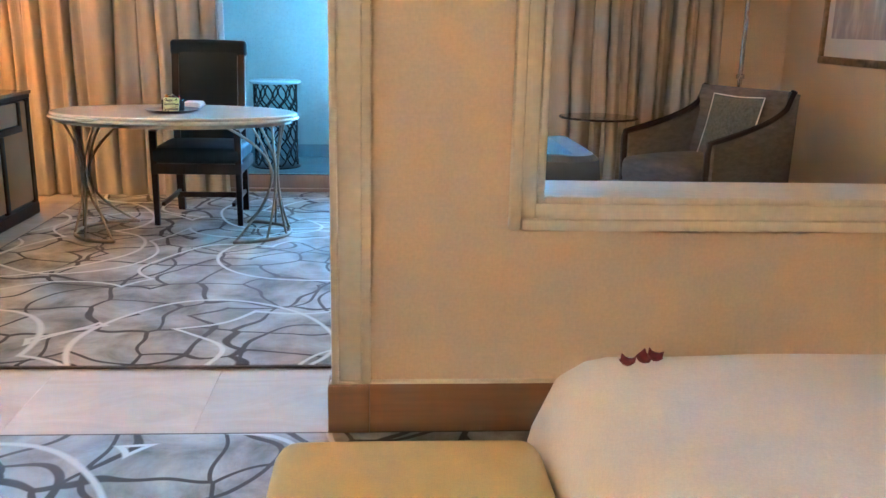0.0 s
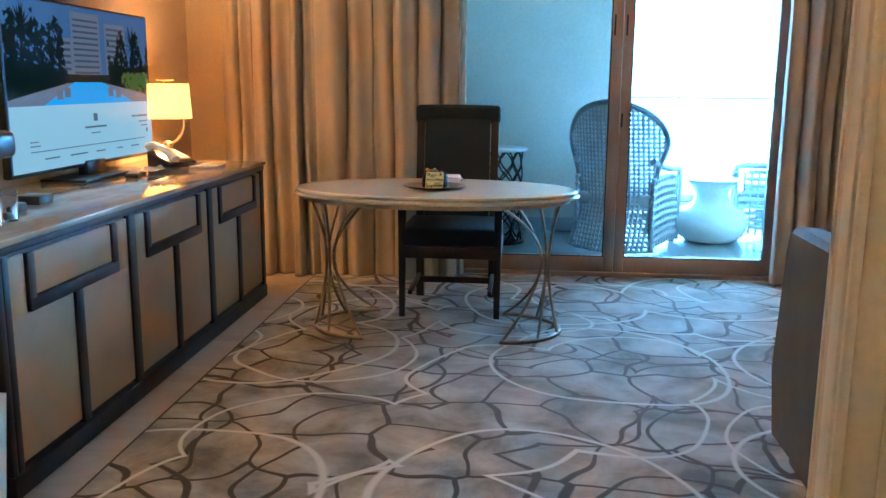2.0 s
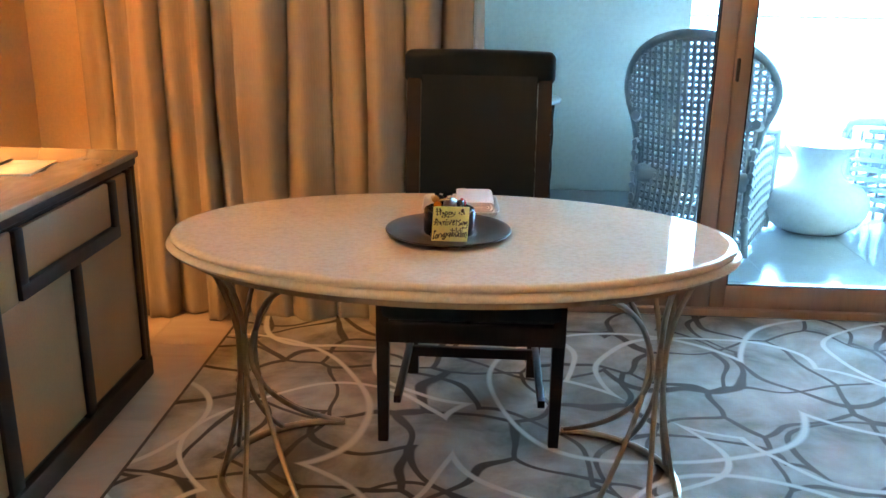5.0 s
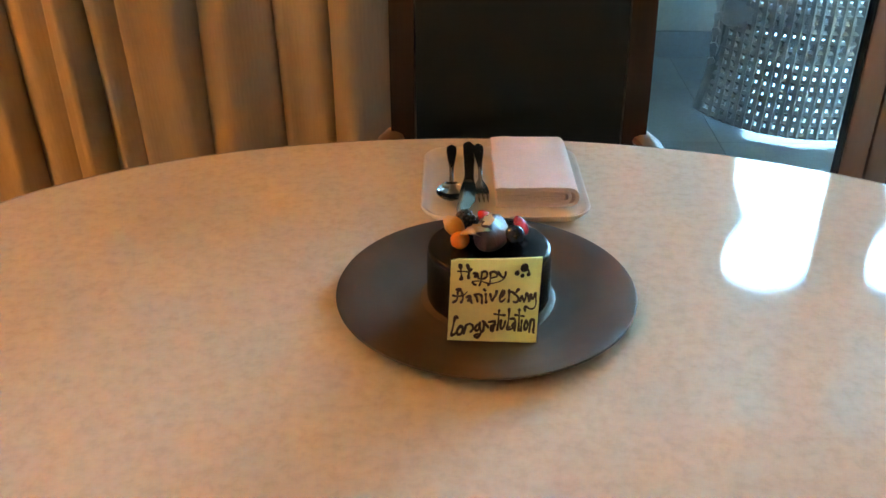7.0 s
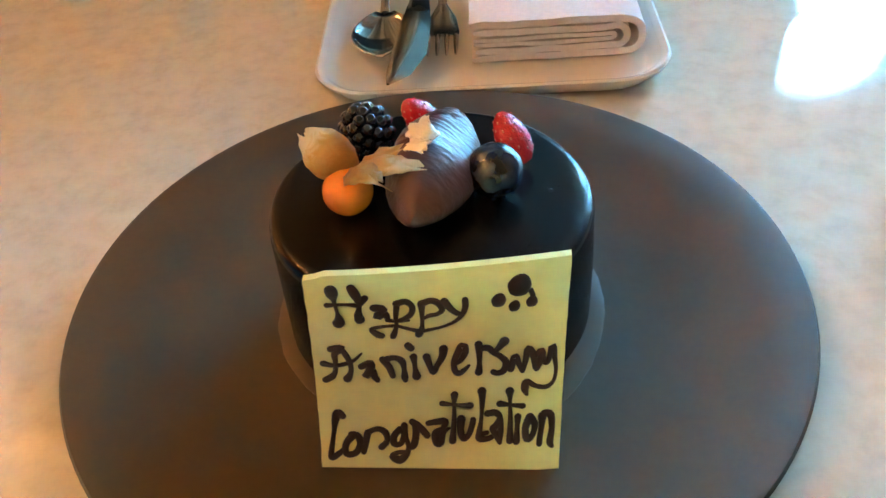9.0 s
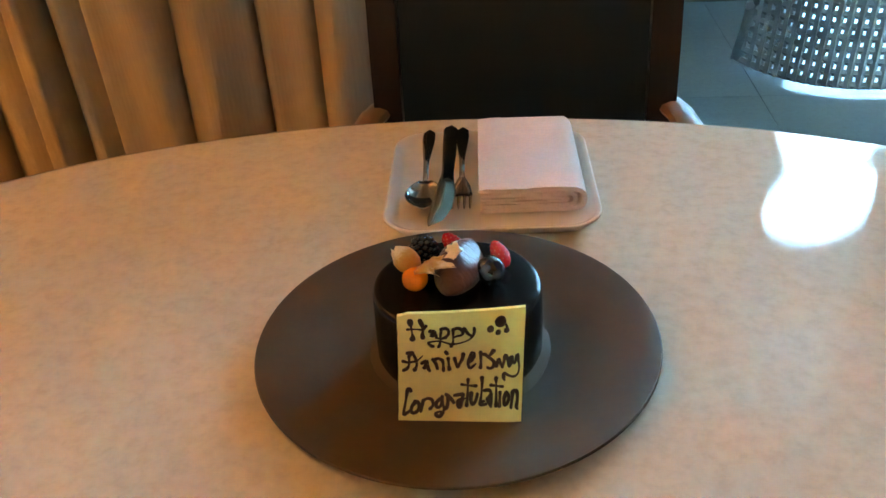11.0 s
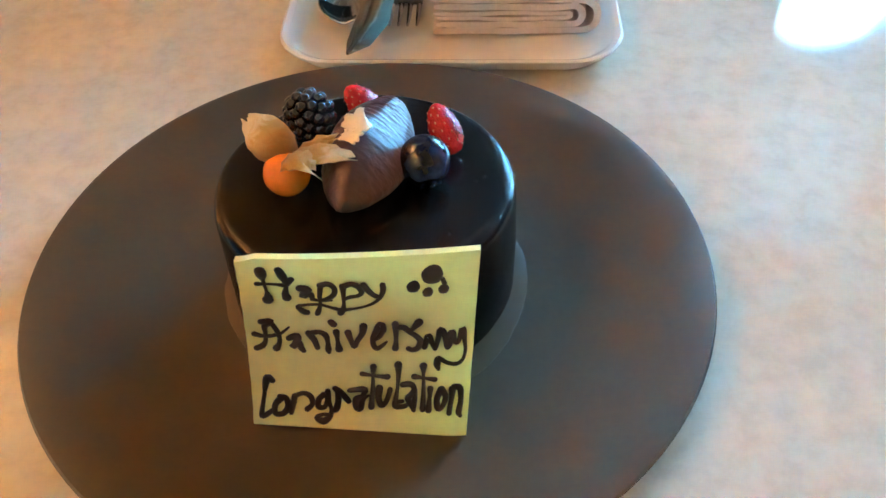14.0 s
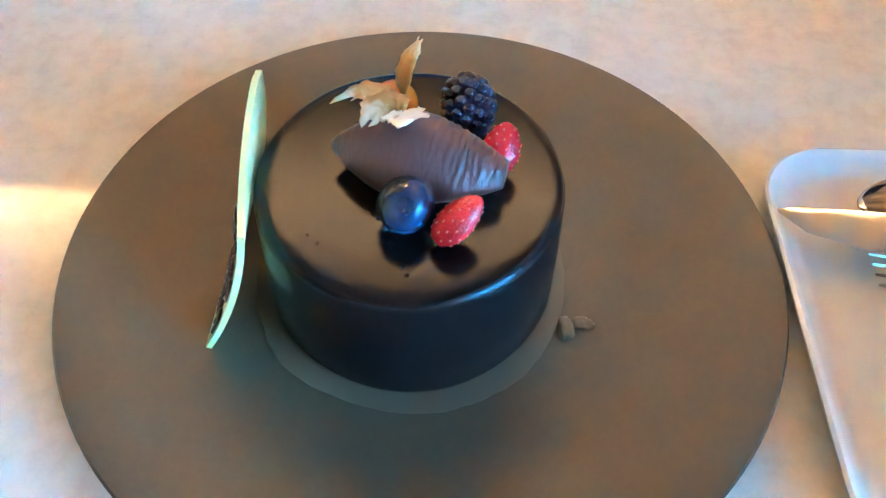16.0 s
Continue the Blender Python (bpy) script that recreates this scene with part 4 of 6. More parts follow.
fr_ = [[fo.verts.new((-0.075 + 0.15 * i / 8, -0.12 + 0.24 * j / 8, 0.004 + 0.016 * abs(math.sin(i * 0.7 + j * 0.25)) * (i / 8))) for j in range(9)] for i in range(9)]
for i in range(8):
    for j in range(8):
        fo.faces.new((fr_[i][j], fr_[i + 1][j], fr_[i + 1][j + 1], fr_[i][j + 1]))
lf = whole("leaflet", fo, porcelain, "crumpled pale paper leaflet by the television", "leaflet", pose(-2.53, 4.56, SH + 0.001, 0, 0, 30))
lf.modifiers.new("thick", "SOLIDIFY").thickness = 0.001

cm = thing("coffee_machine", "compact black coffee machine with chrome head", "coffee machine", pose(-2.47, 3.07, SH))
part("body", box(-0.12, 0.02, -0.075, 0.075, 0.0, 0.25, 0.02, 3), black_plastic, cm)
part("head", box(-0.06, 0.10, -0.07, 0.07, 0.19, 0.285, 0.025, 3), black_plastic, cm)
part("chrome_button", lathe([(0, 0), (0.03, 0), (0.034, 0.006), (0.03, 0.012), (0, 0.014)], 28), steel, cm, "chrome round lever cap", pose(0.03, 0.07, 0.25, -90, 0, 0))
part("drip_tray", box(0.02, 0.12, -0.065, 0.065, 0.0, 0.035, 0.008), black_plastic, cm)
for gy, gx in ((2.93, -2.30), (2.85, -2.38), (2.81, -2.28)):
    g = whole("water_glass", lathe([(0, 0), (0.03, 0), (0.033, 0.004), (0.036, 0.10), (0.034, 0.10), (0.030, 0.008), (0, 0.008)], 32), glass, "clear drinking glass on the sideboard", "glass", pose(gx, gy, SH), "drinking glasses on the sideboard")
dk = thing("coaster_box", "small dark box beside the glasses", "box", pose(-2.44, 3.33, SH))
part("body", box(-0.05, 0.05, -0.05, 0.05, 0.0, 0.035, 0.006), black_plastic, dk)

wb = thing("waste_bin", "white lacquered square waste bin with dark lining", "waste bin", pose(-2.245, 2.39, 0.0) @ Matrix.Diagonal((0.95, 0.95, 1.06, 1)))
bo = bmesh.new()
for sgn in (-1, 1):
    box(sgn * 0.145 - 0.006, sgn * 0.145 + 0.006, -0.15, 0.15, 0.0, 0.34, 0.003, bm=bo)
    box(-0.139, 0.139, sgn * 0.145 - 0.006, sgn * 0.145 + 0.006, 0.0, 0.34, 0.003, bm=bo)
box(-0.14, 0.14, -0.14, 0.14, 0.0, 0.01, bm=bo)
for v in bo.verts:
    k = 0.86 + 0.14 * v.co.z / 0.34
    v.co.x *= k
    v.co.y *= k
part("body", bo, bin_white, wb)
part("lining", box(-0.126, 0.126, -0.126, 0.126, 0.01, 0.31, 0.004), black_plastic, wb, "dark liner")

# ---- sitting corner ----
ac = thing("armchair", "grey-brown upholstered armchair with sloping arms", "chair", pose(2.25, 4.98, 0.013, 0, 0, 118))
# faces local +y; arms slope down to the front
part("seat", cushion(-0.32, 0.32, -0.27, 0.42, 0.26, 0.43, 0.03, 0.05), grey_fabric, ac)
part("backrest", bent(-0.36, 0.36, [(-0.28, 0.20), (-0.31, 0.45), (-0.37, 0.69), (-0.41, 0.875)], 0.12), grey_fabric, ac)
for s in (-1, 1):
    b = bmesh.new()
    rows = []
    for i in range(13):
        u = i / 12
        y = -0.40 + 0.74 * u
        zt = 0.87 - 0.30 * (u ** 0.38)
        rows.append([b.verts.new((s * x, y, z)) for x, z in ((0.325, 0.10), (0.325, zt - 0.02), (0.335, zt), (0.385, zt + 0.008), (0.405, zt - 0.015), (0.395, 0.10))])
    for r, q in zip(rows, rows[1:]):
        for i in range(6):
            b.faces.new((r[i], r[(i + 1) % 6], q[(i + 1) % 6], q[i]))
    b.faces.new(rows[0])
    b.faces.new(rows[-1])
    part("arm", b, grey_fabric, ac, m=pose(0, 0, 0))
    part("arm_rail", tube([(s * 0.362, -0.40 + 0.74 * i / 12, 0.885 - 0.30 * ((i / 12) ** 0.38)) for i in range(13)] + [(s * 0.36, 0.345, 0.54), (s * 0.355, 0.34, 0.14)], 0.022, 8), dark_wood, ac, "dark wooden arm rail")
    for y in (-0.30, 0.32):
        part("leg", box(s * 0.34 - 0.02, s * 0.34 + 0.02, y - 0.02, y + 0.02, 0.0, 0.14, 0.004), dark_wood, ac)
part("seat_rail", box(-0.34, 0.34, -0.26, 0.38, 0.14, 0.27, 0.01), grey_fabric, ac)
pl = thing("throw_pillow", "square grey-green cushion with pale piping", "cushion", pose(2.42, 5.06, 0.445, 0, 0, 118) @ pose(0, 0, 0, 16, 0, 0))
pc = bmesh.new()
for sgn in (-1, 1):
    g2 = bmesh.new()
    bmesh.ops.create_grid(g2, x_segments=14, y_segments=14, size=0.5)
    for v in g2.verts:
        u, w = v.co.x * 2, v.co.y * 2
        k = max(0, 1 - u ** 4) * max(0, 1 - w ** 4)
        v.co = Vector((u * 0.21 * (1 - 0.05 * (1 - w * w)), sgn * 0.055 * k ** 0.6, 0.21 + w * 0.21 * (1 - 0.05 * (1 - u * u))))
    join(pc, g2)
bmesh.ops.remove_doubles(pc, verts=pc.verts, dist=0.0005)
part("cover", pc, pillow_cloth, pl)
part("piping", tube([(-0.21, 0, 0.0), (-0.20, 0, 0.21), (-0.21, 0, 0.42), (0, 0, 0.408), (0.21, 0, 0.42), (0.20, 0, 0.21), (0.21, 0, 0.0), (0, 0, 0.012)], 0.005, 6, True), white_piping, pl, "pale piping")

ct = thing("coffee_table", "low coffee table with pale stone top between the seats", "coffee table", pose(1.62, 3.72, 0.013, 0, 0, -25))
part("tabletop", box(-0.42, 0.42, -0.30, 0.30, 0.40, 0.43, 0.006), stone_top, ct, "pale stone top")
for sx in (-0.36, 0.36):
    for sy in (-0.24, 0.24):
        part("leg", box(sx - 0.018, sx + 0.018, sy - 0.018, sy + 0.018, 0.0, 0.40, 0.004), dark_wood, ct)

fl = thing("floor_lamp", "slim steel floor lamp with pale drum shade", "lamp", pose(2.74, 5.66, 0.0))
part("base", lathe([(0, 0), (0.14, 0), (0.145, 0.01), (0.13, 0.022), (0.02, 0.03), (0, 0.03)], 36), steel, fl)
part("pole", tube([(0, 0, 0.02), (0, 0, 1.55)], 0.017, 12), steel, fl)
part("collar", lathe([(0, 0), (0.03, 0.0), (0.03, 0.03), (0.0, 0.04)], 24, at=(0, 0, 0.93)), steel, fl)
part("shade", lathe([(0.20, 1.525), (0.17, 1.80), (0.167, 1.80), (0.197, 1.525), (0.20, 1.525)], 48), mount_paper, fl)

gt = thing("glass_side_table", "round glass side table on a dark column", "side table", pose(1.62, 5.28, 0.013))
part("glass_top", lathe([(0, 0.0), (0.255, 0.0), (0.26, 0.006), (0.255, 0.012), (0, 0.012)], 56, at=(0, 0, 0.655)), glass, gt, "clear round glass top")
part("rim", tube(arc(0, 0, 0.660, 0.262, 0, 360, 56)[:-1], 0.006, 6, True), dark_wood, gt)
part("column", lathe([(0, 0), (0.13, 0), (0.135, 0.012), (0.03, 0.03), (0.024, 0.06), (0.024, 0.62), (0.05, 0.65), (0, 0.654)], 28), bronze, gt)

pic = thing("framed_print", "abstract grey print in an aged gilt frame", "picture", pose(EX, 5.40, 1.06))
pf = bmesh.new()
box(-0.03, -0.001, -1.0, 0.0, 0.0, 0.05, 0.008, bm=pf)
box(-0.03, -0.001, -1.0, 0.0, 0.75, 0.80, 0.008, bm=pf)
box(-0.03, -0.001, -0.05, 0.0, 0.05, 0.75, 0.008, bm=pf)
box(-0.03, -0.001, -1.0, -0.95, 0.05, 0.75, 0.008, bm=pf)
part("frame", pf, aged_gold, pic, "aged gilt frame")
part("mount", box(-0.012, -0.002, -0.95, -0.05, 0.05, 0.75), mount_paper, pic, "pale mount")
part("print", box(-0.015, -0.012, -0.87, -0.13, 0.17, 0.67), print_paper, pic, "grey abstract print")

tc_ = thing("tub_chair", "slate grey upholstered tub chair by the partition", "chair", pose(0.605, 2.80, 0.013) @ Matrix.Diagonal((0.87, 1, 0.925, 1)))
shell = bmesh.new()
rows = []
path = [(0.42, 0.30)] + [(0.42, 0.10)] + [(0.30 + 0.12 * math.cos(radians(a)), -0.22 + 0.12 * math.sin(radians(a))) for a in range(0, -91, -18)] + [(-0.30 + 0.12 * math.cos(radians(a)), -0.22 + 0.12 * math.sin(radians(a))) for a in range(-90, -181, -18)] + [(-0.42, 0.10), (-0.42, 0.30)]
for i, (x, y) in enumerate(path):
    a, c = Vector(path[max(0, i - 1)]), Vector(path[min(len(path) - 1, i + 1)])
    d = (c - a).normalized()
    nrm = Vector((-d.y, d.x))
    sec = []
    for off, z in ((-0.0, 0.10), (0.02, 0.35), (0.0, 0.78), (-0.010, 0.845), (-0.035, 0.865), (-0.12, 0.86), (-0.14, 0.82), (-0.13, 0.10)):
        q = Vector((x, y)) + nrm * off * (1 if True else 1)
        sec.append(shell.verts.new((q.x, q.y, z)))
    rows.append(sec)
for r, q in zip(rows, rows[1:]):
    for i in range(8):
        shell.faces.new((r[i], r[(i + 1) % 8], q[(i + 1) % 8], q[i]))
shell.faces.new(rows[0])
shell.faces.new(rows[-1])
part("shell", shell, slate_fabric, tc_)
part("seat", cushion(-0.29, 0.29, -0.20, 0.33, 0.14, 0.44, 0.02, 0.04), slate_fabric, tc_)
part("plinth", box(-0.36, 0.36, -0.28, 0.27, 0.0, 0.12, 0.01), dark_wood, tc_)

# ---- bedroom ----
bed = thing("bed", "bed with smooth white duvet", "bed", pose(0, 0, 0.013))
du = bmesh.new()
nx, ny = 40, 40
BX0, BX1, BY0, BY1, BZ = 0.50, 2.50, -0.90, 1.24, 0.572


def bed_point(u, v):
    x, y = BX0 + (BX1 - BX0) * u, BY0 + (BY1 - BY0) * v
    r = 0.16
    dx, dy = min(x - BX0, BX1 - x), BY1 - y
    z = BZ
    for d in (dx, dy):
        if d < r:
            z -= r - math.sqrt(max(0, r * r - (r - d) ** 2))
    z += 0.006 * noise.noise(Vector((x * 4, y * 4, 0)))
    return x, y, max(z, 0.30)


gridv = [[du.verts.new(bed_point(i / nx, j / ny)) for j in range(ny + 1)] for i in range(nx + 1)]
for i in range(nx):
    for j in range(ny):
        du.faces.new((gridv[i][j], gridv[i + 1][j], gridv[i + 1][j + 1], gridv[i][j + 1]))
rim = [e for e in du.edges if e.is_boundary]
ex = bmesh.ops.extrude_edge_only(du, edges=rim)
for v in [g for g in ex["geom"] if isinstance(g, bmesh.types.BMVert)]:
    v.co.z = 0.12
    v.co.x += 0.015 * noise.noise(Vector((v.co.x * 8, v.co.y * 8, 3)))
part("duvet", du, white_linen, bed, "smooth white duvet", sharp=180)
part("mattress", box(BX0 + 0.05, BX1 - 0.05, BY0, BY1 - 0.05, 0.16, 0.42, 0.04), white_linen, bed)
part("bed_base", box(BX0 + 0.08, BX1 - 0.08, BY0, BY1 - 0.08, 0.0, 0.16, 0.01), dark_wood, bed)
bn = thing("bench", "mustard upholstered bench beside the bed", "bench", pose(0.22, 0.62, 0.013))
part("seat", cushion(-0.28, 0.27, -0.42, 0.42, 0.30, 0.428, 0.012, 0.05), gold_velvet, bn)
for sx in (-0.22, 0.21):
    for sy in (-0.36, 0.36):
        part("leg", box(sx - 0.02, sx + 0.02, sy - 0.02, sy + 0.02, 0.0, 0.31, 0.004), dark_wood, bn)
rng = random.Random(12)
for px_, py_ in ((0.668, 1.045), (0.708, 1.07), (0.734, 1.075)):
    b = bmesh.new()
    vs = [[b.verts.new((0.026 * (i / 4 - 0.5) * (1.2 - 0.5 * abs(j / 4 - 0.5)), 0.032 * (j / 4 - 0.5), 0.010 * ((i / 4 - 0.5) ** 2 + (j / 4 - 0.5) ** 2) * 4)) for j in range(5)] for i in range(5)]
    for i in range(4):
        for j in range(4):
            b.faces.new((vs[i][j], vs[i + 1][j], vs[i + 1][j + 1], vs[i][j + 1]))
    p = whole("rose_petal", b, petal_red, "dark red rose petal on the white duvet", "petal", pose(px_, py_, 0.588, rng.uniform(-25, 25), rng.uniform(-25, 25), rng.uniform(0, 360)), "rose petals on the bed")
    p.modifiers.new("thick", "SOLIDIFY").thickness = 0.0012

# ---- on the dining table ----
black_plate = Mat("matt_brown_black_stoneware", (0.060, 0.036, 0.018), 0.42, 0.0, 0.30).vary(12, 0.2, 300)
black_plate.roughen(30, 0.36, 0.5)
ganache = Mat("dark_chocolate_glaze", (0.005, 0.0032, 0.003), 0.24, 0.0, 0.20).roughen(25, 0.18, 0.30)
ganache.bump(ganache.noise(60, 3), 0.06, 0.002)
mousse = Mat("milk_chocolate_mousse", (0.088, 0.028, 0.020), 0.33).vary(40, 0.2, 300)
mousse.bump(mousse.noise(260, 4, (1, 3, 1)), 0.35, 0.0010)
white_choc = Mat("pale_yellow_white_chocolate", (0.93, 0.90, 0.48), 0.42).vary(30, 0.04, 200)
choc_tl = white_choc.n.new("ShaderNodeBsdfTranslucent")
choc_tl.inputs[0].default_value = (0.95, 0.88, 0.42, 1)
choc_mx = white_choc.n.new("ShaderNodeMixShader")
choc_mx.inputs[0].default_value = 0.32
white_choc.l.new(white_choc.b.outputs[0], choc_mx.inputs[1])
white_choc.l.new(choc_tl.outputs[0], choc_mx.inputs[2])
white_choc.l.new(choc_mx.outputs[0], white_choc.n["Material Output"].inputs[0])
piped = Mat("piped_chocolate", (0.030, 0.010, 0.008), 0.3)
orange_skin = Mat("orange_physalis_skin", (0.85, 0.22, 0.015), 0.22).vary(90, 0.08, 300)
orange_skin.b.inputs["Subsurface Weight"].default_value = 0.15
orange_skin.b.inputs["Subsurface Radius"].default_value = (0.004, 0.002, 0.001)
husk_paper = Mat("dry_physalis_husk", (0.55, 0.36, 0.16), 0.6)
sep = husk_paper.n.new("ShaderNodeSeparateXYZ")
husk_paper.l.new(husk_paper.coords(), sep.inputs[0])
along = husk_paper.math("ADD", husk_paper.math("MULTIPLY", sep.outputs[1], 36.0), husk_paper.math("MULTIPLY", husk_paper.noise(180, 5, (1, 1, 1), 0.6, 1.0), 0.5))
husk_paper.colour(husk_paper.ramp(along, [(0.34, (0.36, 0.115, 0.010)), (0.58, (0.50, 0.20, 0.028)), (0.80, (0.58, 0.35, 0.10)), (0.96, (0.82, 0.72, 0.48))]))
husk_paper.bump(husk_paper.noise(500, 3), 0.5, 0.001)
husk_tl = husk_paper.n.new("ShaderNodeBsdfTranslucent")
husk_tl.inputs[0].default_value = (0.72, 0.32, 0.06, 1)
husk_mx = husk_paper.n.new("ShaderNodeMixShader")
husk_mx.inputs[0].default_value = 0.25
husk_paper.l.new(husk_paper.b.outputs[0], husk_mx.inputs[1])
husk_paper.l.new(husk_tl.outputs[0], husk_mx.inputs[2])
husk_paper.l.new(husk_mx.outputs[0], husk_paper.n["Material Output"].inputs[0])
blackberry_skin = Mat("blackberry_skin", (0.010, 0.006, 0.012), 0.15).vary(200, 0.3, 600)
blueberry_skin = Mat("blueberry_skin", (0.012, 0.018, 0.045), 0.22)
blueberry_skin.colour(blueberry_skin.ramp(blueberry_skin.noise(140, 4), [(0.35, (0.006, 0.008, 0.018)), (0.7, (0.022, 0.034, 0.070))]))
strawberry_skin = Mat("strawberry_skin", (0.48, 0.007, 0.012), 0.26).vary(160, 0.25, 700)
strawberry_skin.bump(strawberry_skin.noise(900, 1), 0.6, 0.0008)
seed_mat = Mat("strawberry_seed", (0.46, 0.055, 0.035), 0.5)
gold_leaf = Mat("edible_gold_leaf", (0.97, 0.84, 0.66), 0.34, 0.55)
gold_leaf.bump(gold_leaf.noise(700, 3), 0.6, 0.0006)

PX, PY = -1.0476, 4.4846
plate_prof = [(0, 0.004), (0.060, 0.004), (0.092, 0.0045), (0.100, 0.006), (0.134, 0.0120), (0.150, 0.0150), (0.1530, 0.0147), (0.1540, 0.0132), (0.1515, 0.0112), (0.120, 0.004), (0.095, 0.0), (0.0, 0.0)]
whole("plate", lathe(plate_prof, 128), black_plate, "large matt brown-black stoneware plate under the cake", "plate", pose(PX, PY, TZ))

CX, CY, CZ0, CZ1, CR = -1.0450, 4.4802, TZ + 0.0045, 0.8165, 0.0632
cake = thing("cake", "small round cake in dark chocolate glaze", "cake", pose(CX, CY, CZ0))
hh = CZ1 - CZ0
cp = [(0, hh), (0.02, hh), (0.04, hh), (CR - 0.0105, hh), (CR - 0.0085, hh - 0.00005), (CR - 0.006, hh - 0.0001), (CR - 0.0035, hh - 0.0004), (CR - 0.0018, hh - 0.0012), (CR - 0.0006, hh - 0.0028), (CR, hh - 0.005), (CR + 0.0005, hh * 0.5), (CR + 0.0005, 0.006), (CR - 0.001, 0.002), (CR - 0.004, 0.0), (0, 0)]
cb = lathe(cp, 96)
for v in cb.verts:
    a = math.atan2(v.co.y, v.co.x)
    r = math.hypot(v.co.x, v.co.y)
    if r > 0.03:
        k = 1 + 0.010 * noise.noise(Vector((math.cos(a) * 2, math.sin(a) * 2, v.co.z * 20)))
        v.co.x *= k
        v.co.y *= k
for v in cb.verts:
    v.co.x *= 0.985
    v.co.y *= 0.95
part("glazed_body", cb, ganache, cake)
# thin film of glaze that has run out on the plate, and a small splash
film_glaze = Mat("thin_glaze_film", (0.078, 0.047, 0.025), 0.36, 0.0, 0.32).roughen(60, 0.32, 0.44)
sk = lathe([(0.050, 0.0006), (0.0650, 0.0006), (0.0690, 0.0005), (0.0700, 0.0002), (0.0700, 0.0)], 96)
for v in sk.verts:
    a = math.atan2(v.co.y, v.co.x)
    k = 1 + 0.055 * noise.noise(Vector((math.cos(a) * 1.6, math.sin(a) * 1.6, 1.5))) + 0.012 * noise.noise(Vector((math.cos(a) * 9, math.sin(a) * 9, 4)))
    v.co.x *= k * 1.0
    v.co.y *= k * 0.955
part("glaze_film", sk, film_glaze, cake, "thin brown film of glaze on the plate")
sp = blob(0.026, 0.066, 0.0008, 0.0060, 0.0032, 0.0007, 0.5, 1.3, 3)
blob(0.023, 0.0735, 0.0012, 0.0034, 0.0040, 0.0006, 0.6, 1.7, 3, bm=sp)
part("glaze_splash", sp, film_glaze, cake, "small splash of glaze")
for dx, dy, dr in ((0.0455, 0.001, 0.0011), (0.049, 0.0035, 0.0008), (0.037, -0.030, 0.0008), (0.0335, -0.034, 0.0006), (-0.031, -0.022, 0.0007)):
    part("glaze_bubble", blob(dx, dy, hh, dr, dr, 0.0006, 0.2, 2.0, 2), ganache, cake)

# inscribed chocolate card leaning on the cake
card = thing("message_card", "pale yellow chocolate card with piped dark lettering", "chocolate card", pose(-1.0403, 4.4025, TZ + 0.0048))
CWd, CHt = 0.0860, 0.0800


def card_point(u, v, d=0.0):
    """u across (-0.5..0.5), v up (0..1), d out of the face."""
    y = 0.0135 * (1 - (1 - v) ** 1.7) + 0.011 * v * max(0.0, u + 0.5) ** 1.6 - 0.003 * (1 - v) ** 3
    z = 0.001 + CHt * (0.97 * v) - 0.002 * (u + 0.5) * (0.4 - v) + 0.002 * v * (0.5 - u) - 0.0018 * v * (u + 0.5)
    x = u * CWd * (0.985 + 0.005 * v) + 0.0035 * v - 0.0008
    return Vector((x, y - d, z))


cbm = bmesh.new()
for side, d in ((0, 0.0), (1, -0.0026)):
    g = []
    for i in range(25):
        col = []
        for j in range(25):
            u, v = i / 24 - 0.5, j / 24
            if v > 0.975 and u < -0.42:
                v = 0.975 + 0.01 * math.sin(i * 2.1)
            if i in (0, 24):
                u += 0.004 * noise.noise(Vector((i, j * 0.6, 2)))
            col.append(cbm.verts.new(card_point(u, v, d)))
        g.append(col)
    for i in range(24):
        for j in range(24):
            cbm.faces.new((g[i][j], g[i + 1][j], g[i + 1][j + 1], g[i][j + 1]))
    if side == 0:
        g0 = g
rim0 = [(i, 0) for i in range(24)] + [(24, j) for j in range(24)] + [(i, 24) for i in range(24, 0, -1)] + [(0, j) for j in range(24, 0, -1)]
for k in range(len(rim0)):
    (a, b), (c, d) = rim0[k], rim0[(k + 1) % len(rim0)]
    cbm.faces.new((g0[a][b], g0[c][d], g[c][d], g[a][b]))
part("slab", cbm, white_choc, card)


def bend(ob, u0, v0, rot=0.0):
    """Lays flat lettering (metres, x right, y up) on the bent card."""
    for vtx in ob.data.vertices:
        x, y, z = vtx.co
        c, s = math.cos(rot), math.sin(rot)
        p = card_point(u0 + (x * c - y * s) / CWd, v0 + (x * s + y * c) / CHt, 0.0)
        n_ = (card_point(0, min(1, v0 + 0.05)) - card_point(0, max(0, v0 - 0.05))).normalized()
        out = Vector((0, -n_.z, n_.y))
        vtx.co = p + out * (z + 0.0004)
    ob.data.update()


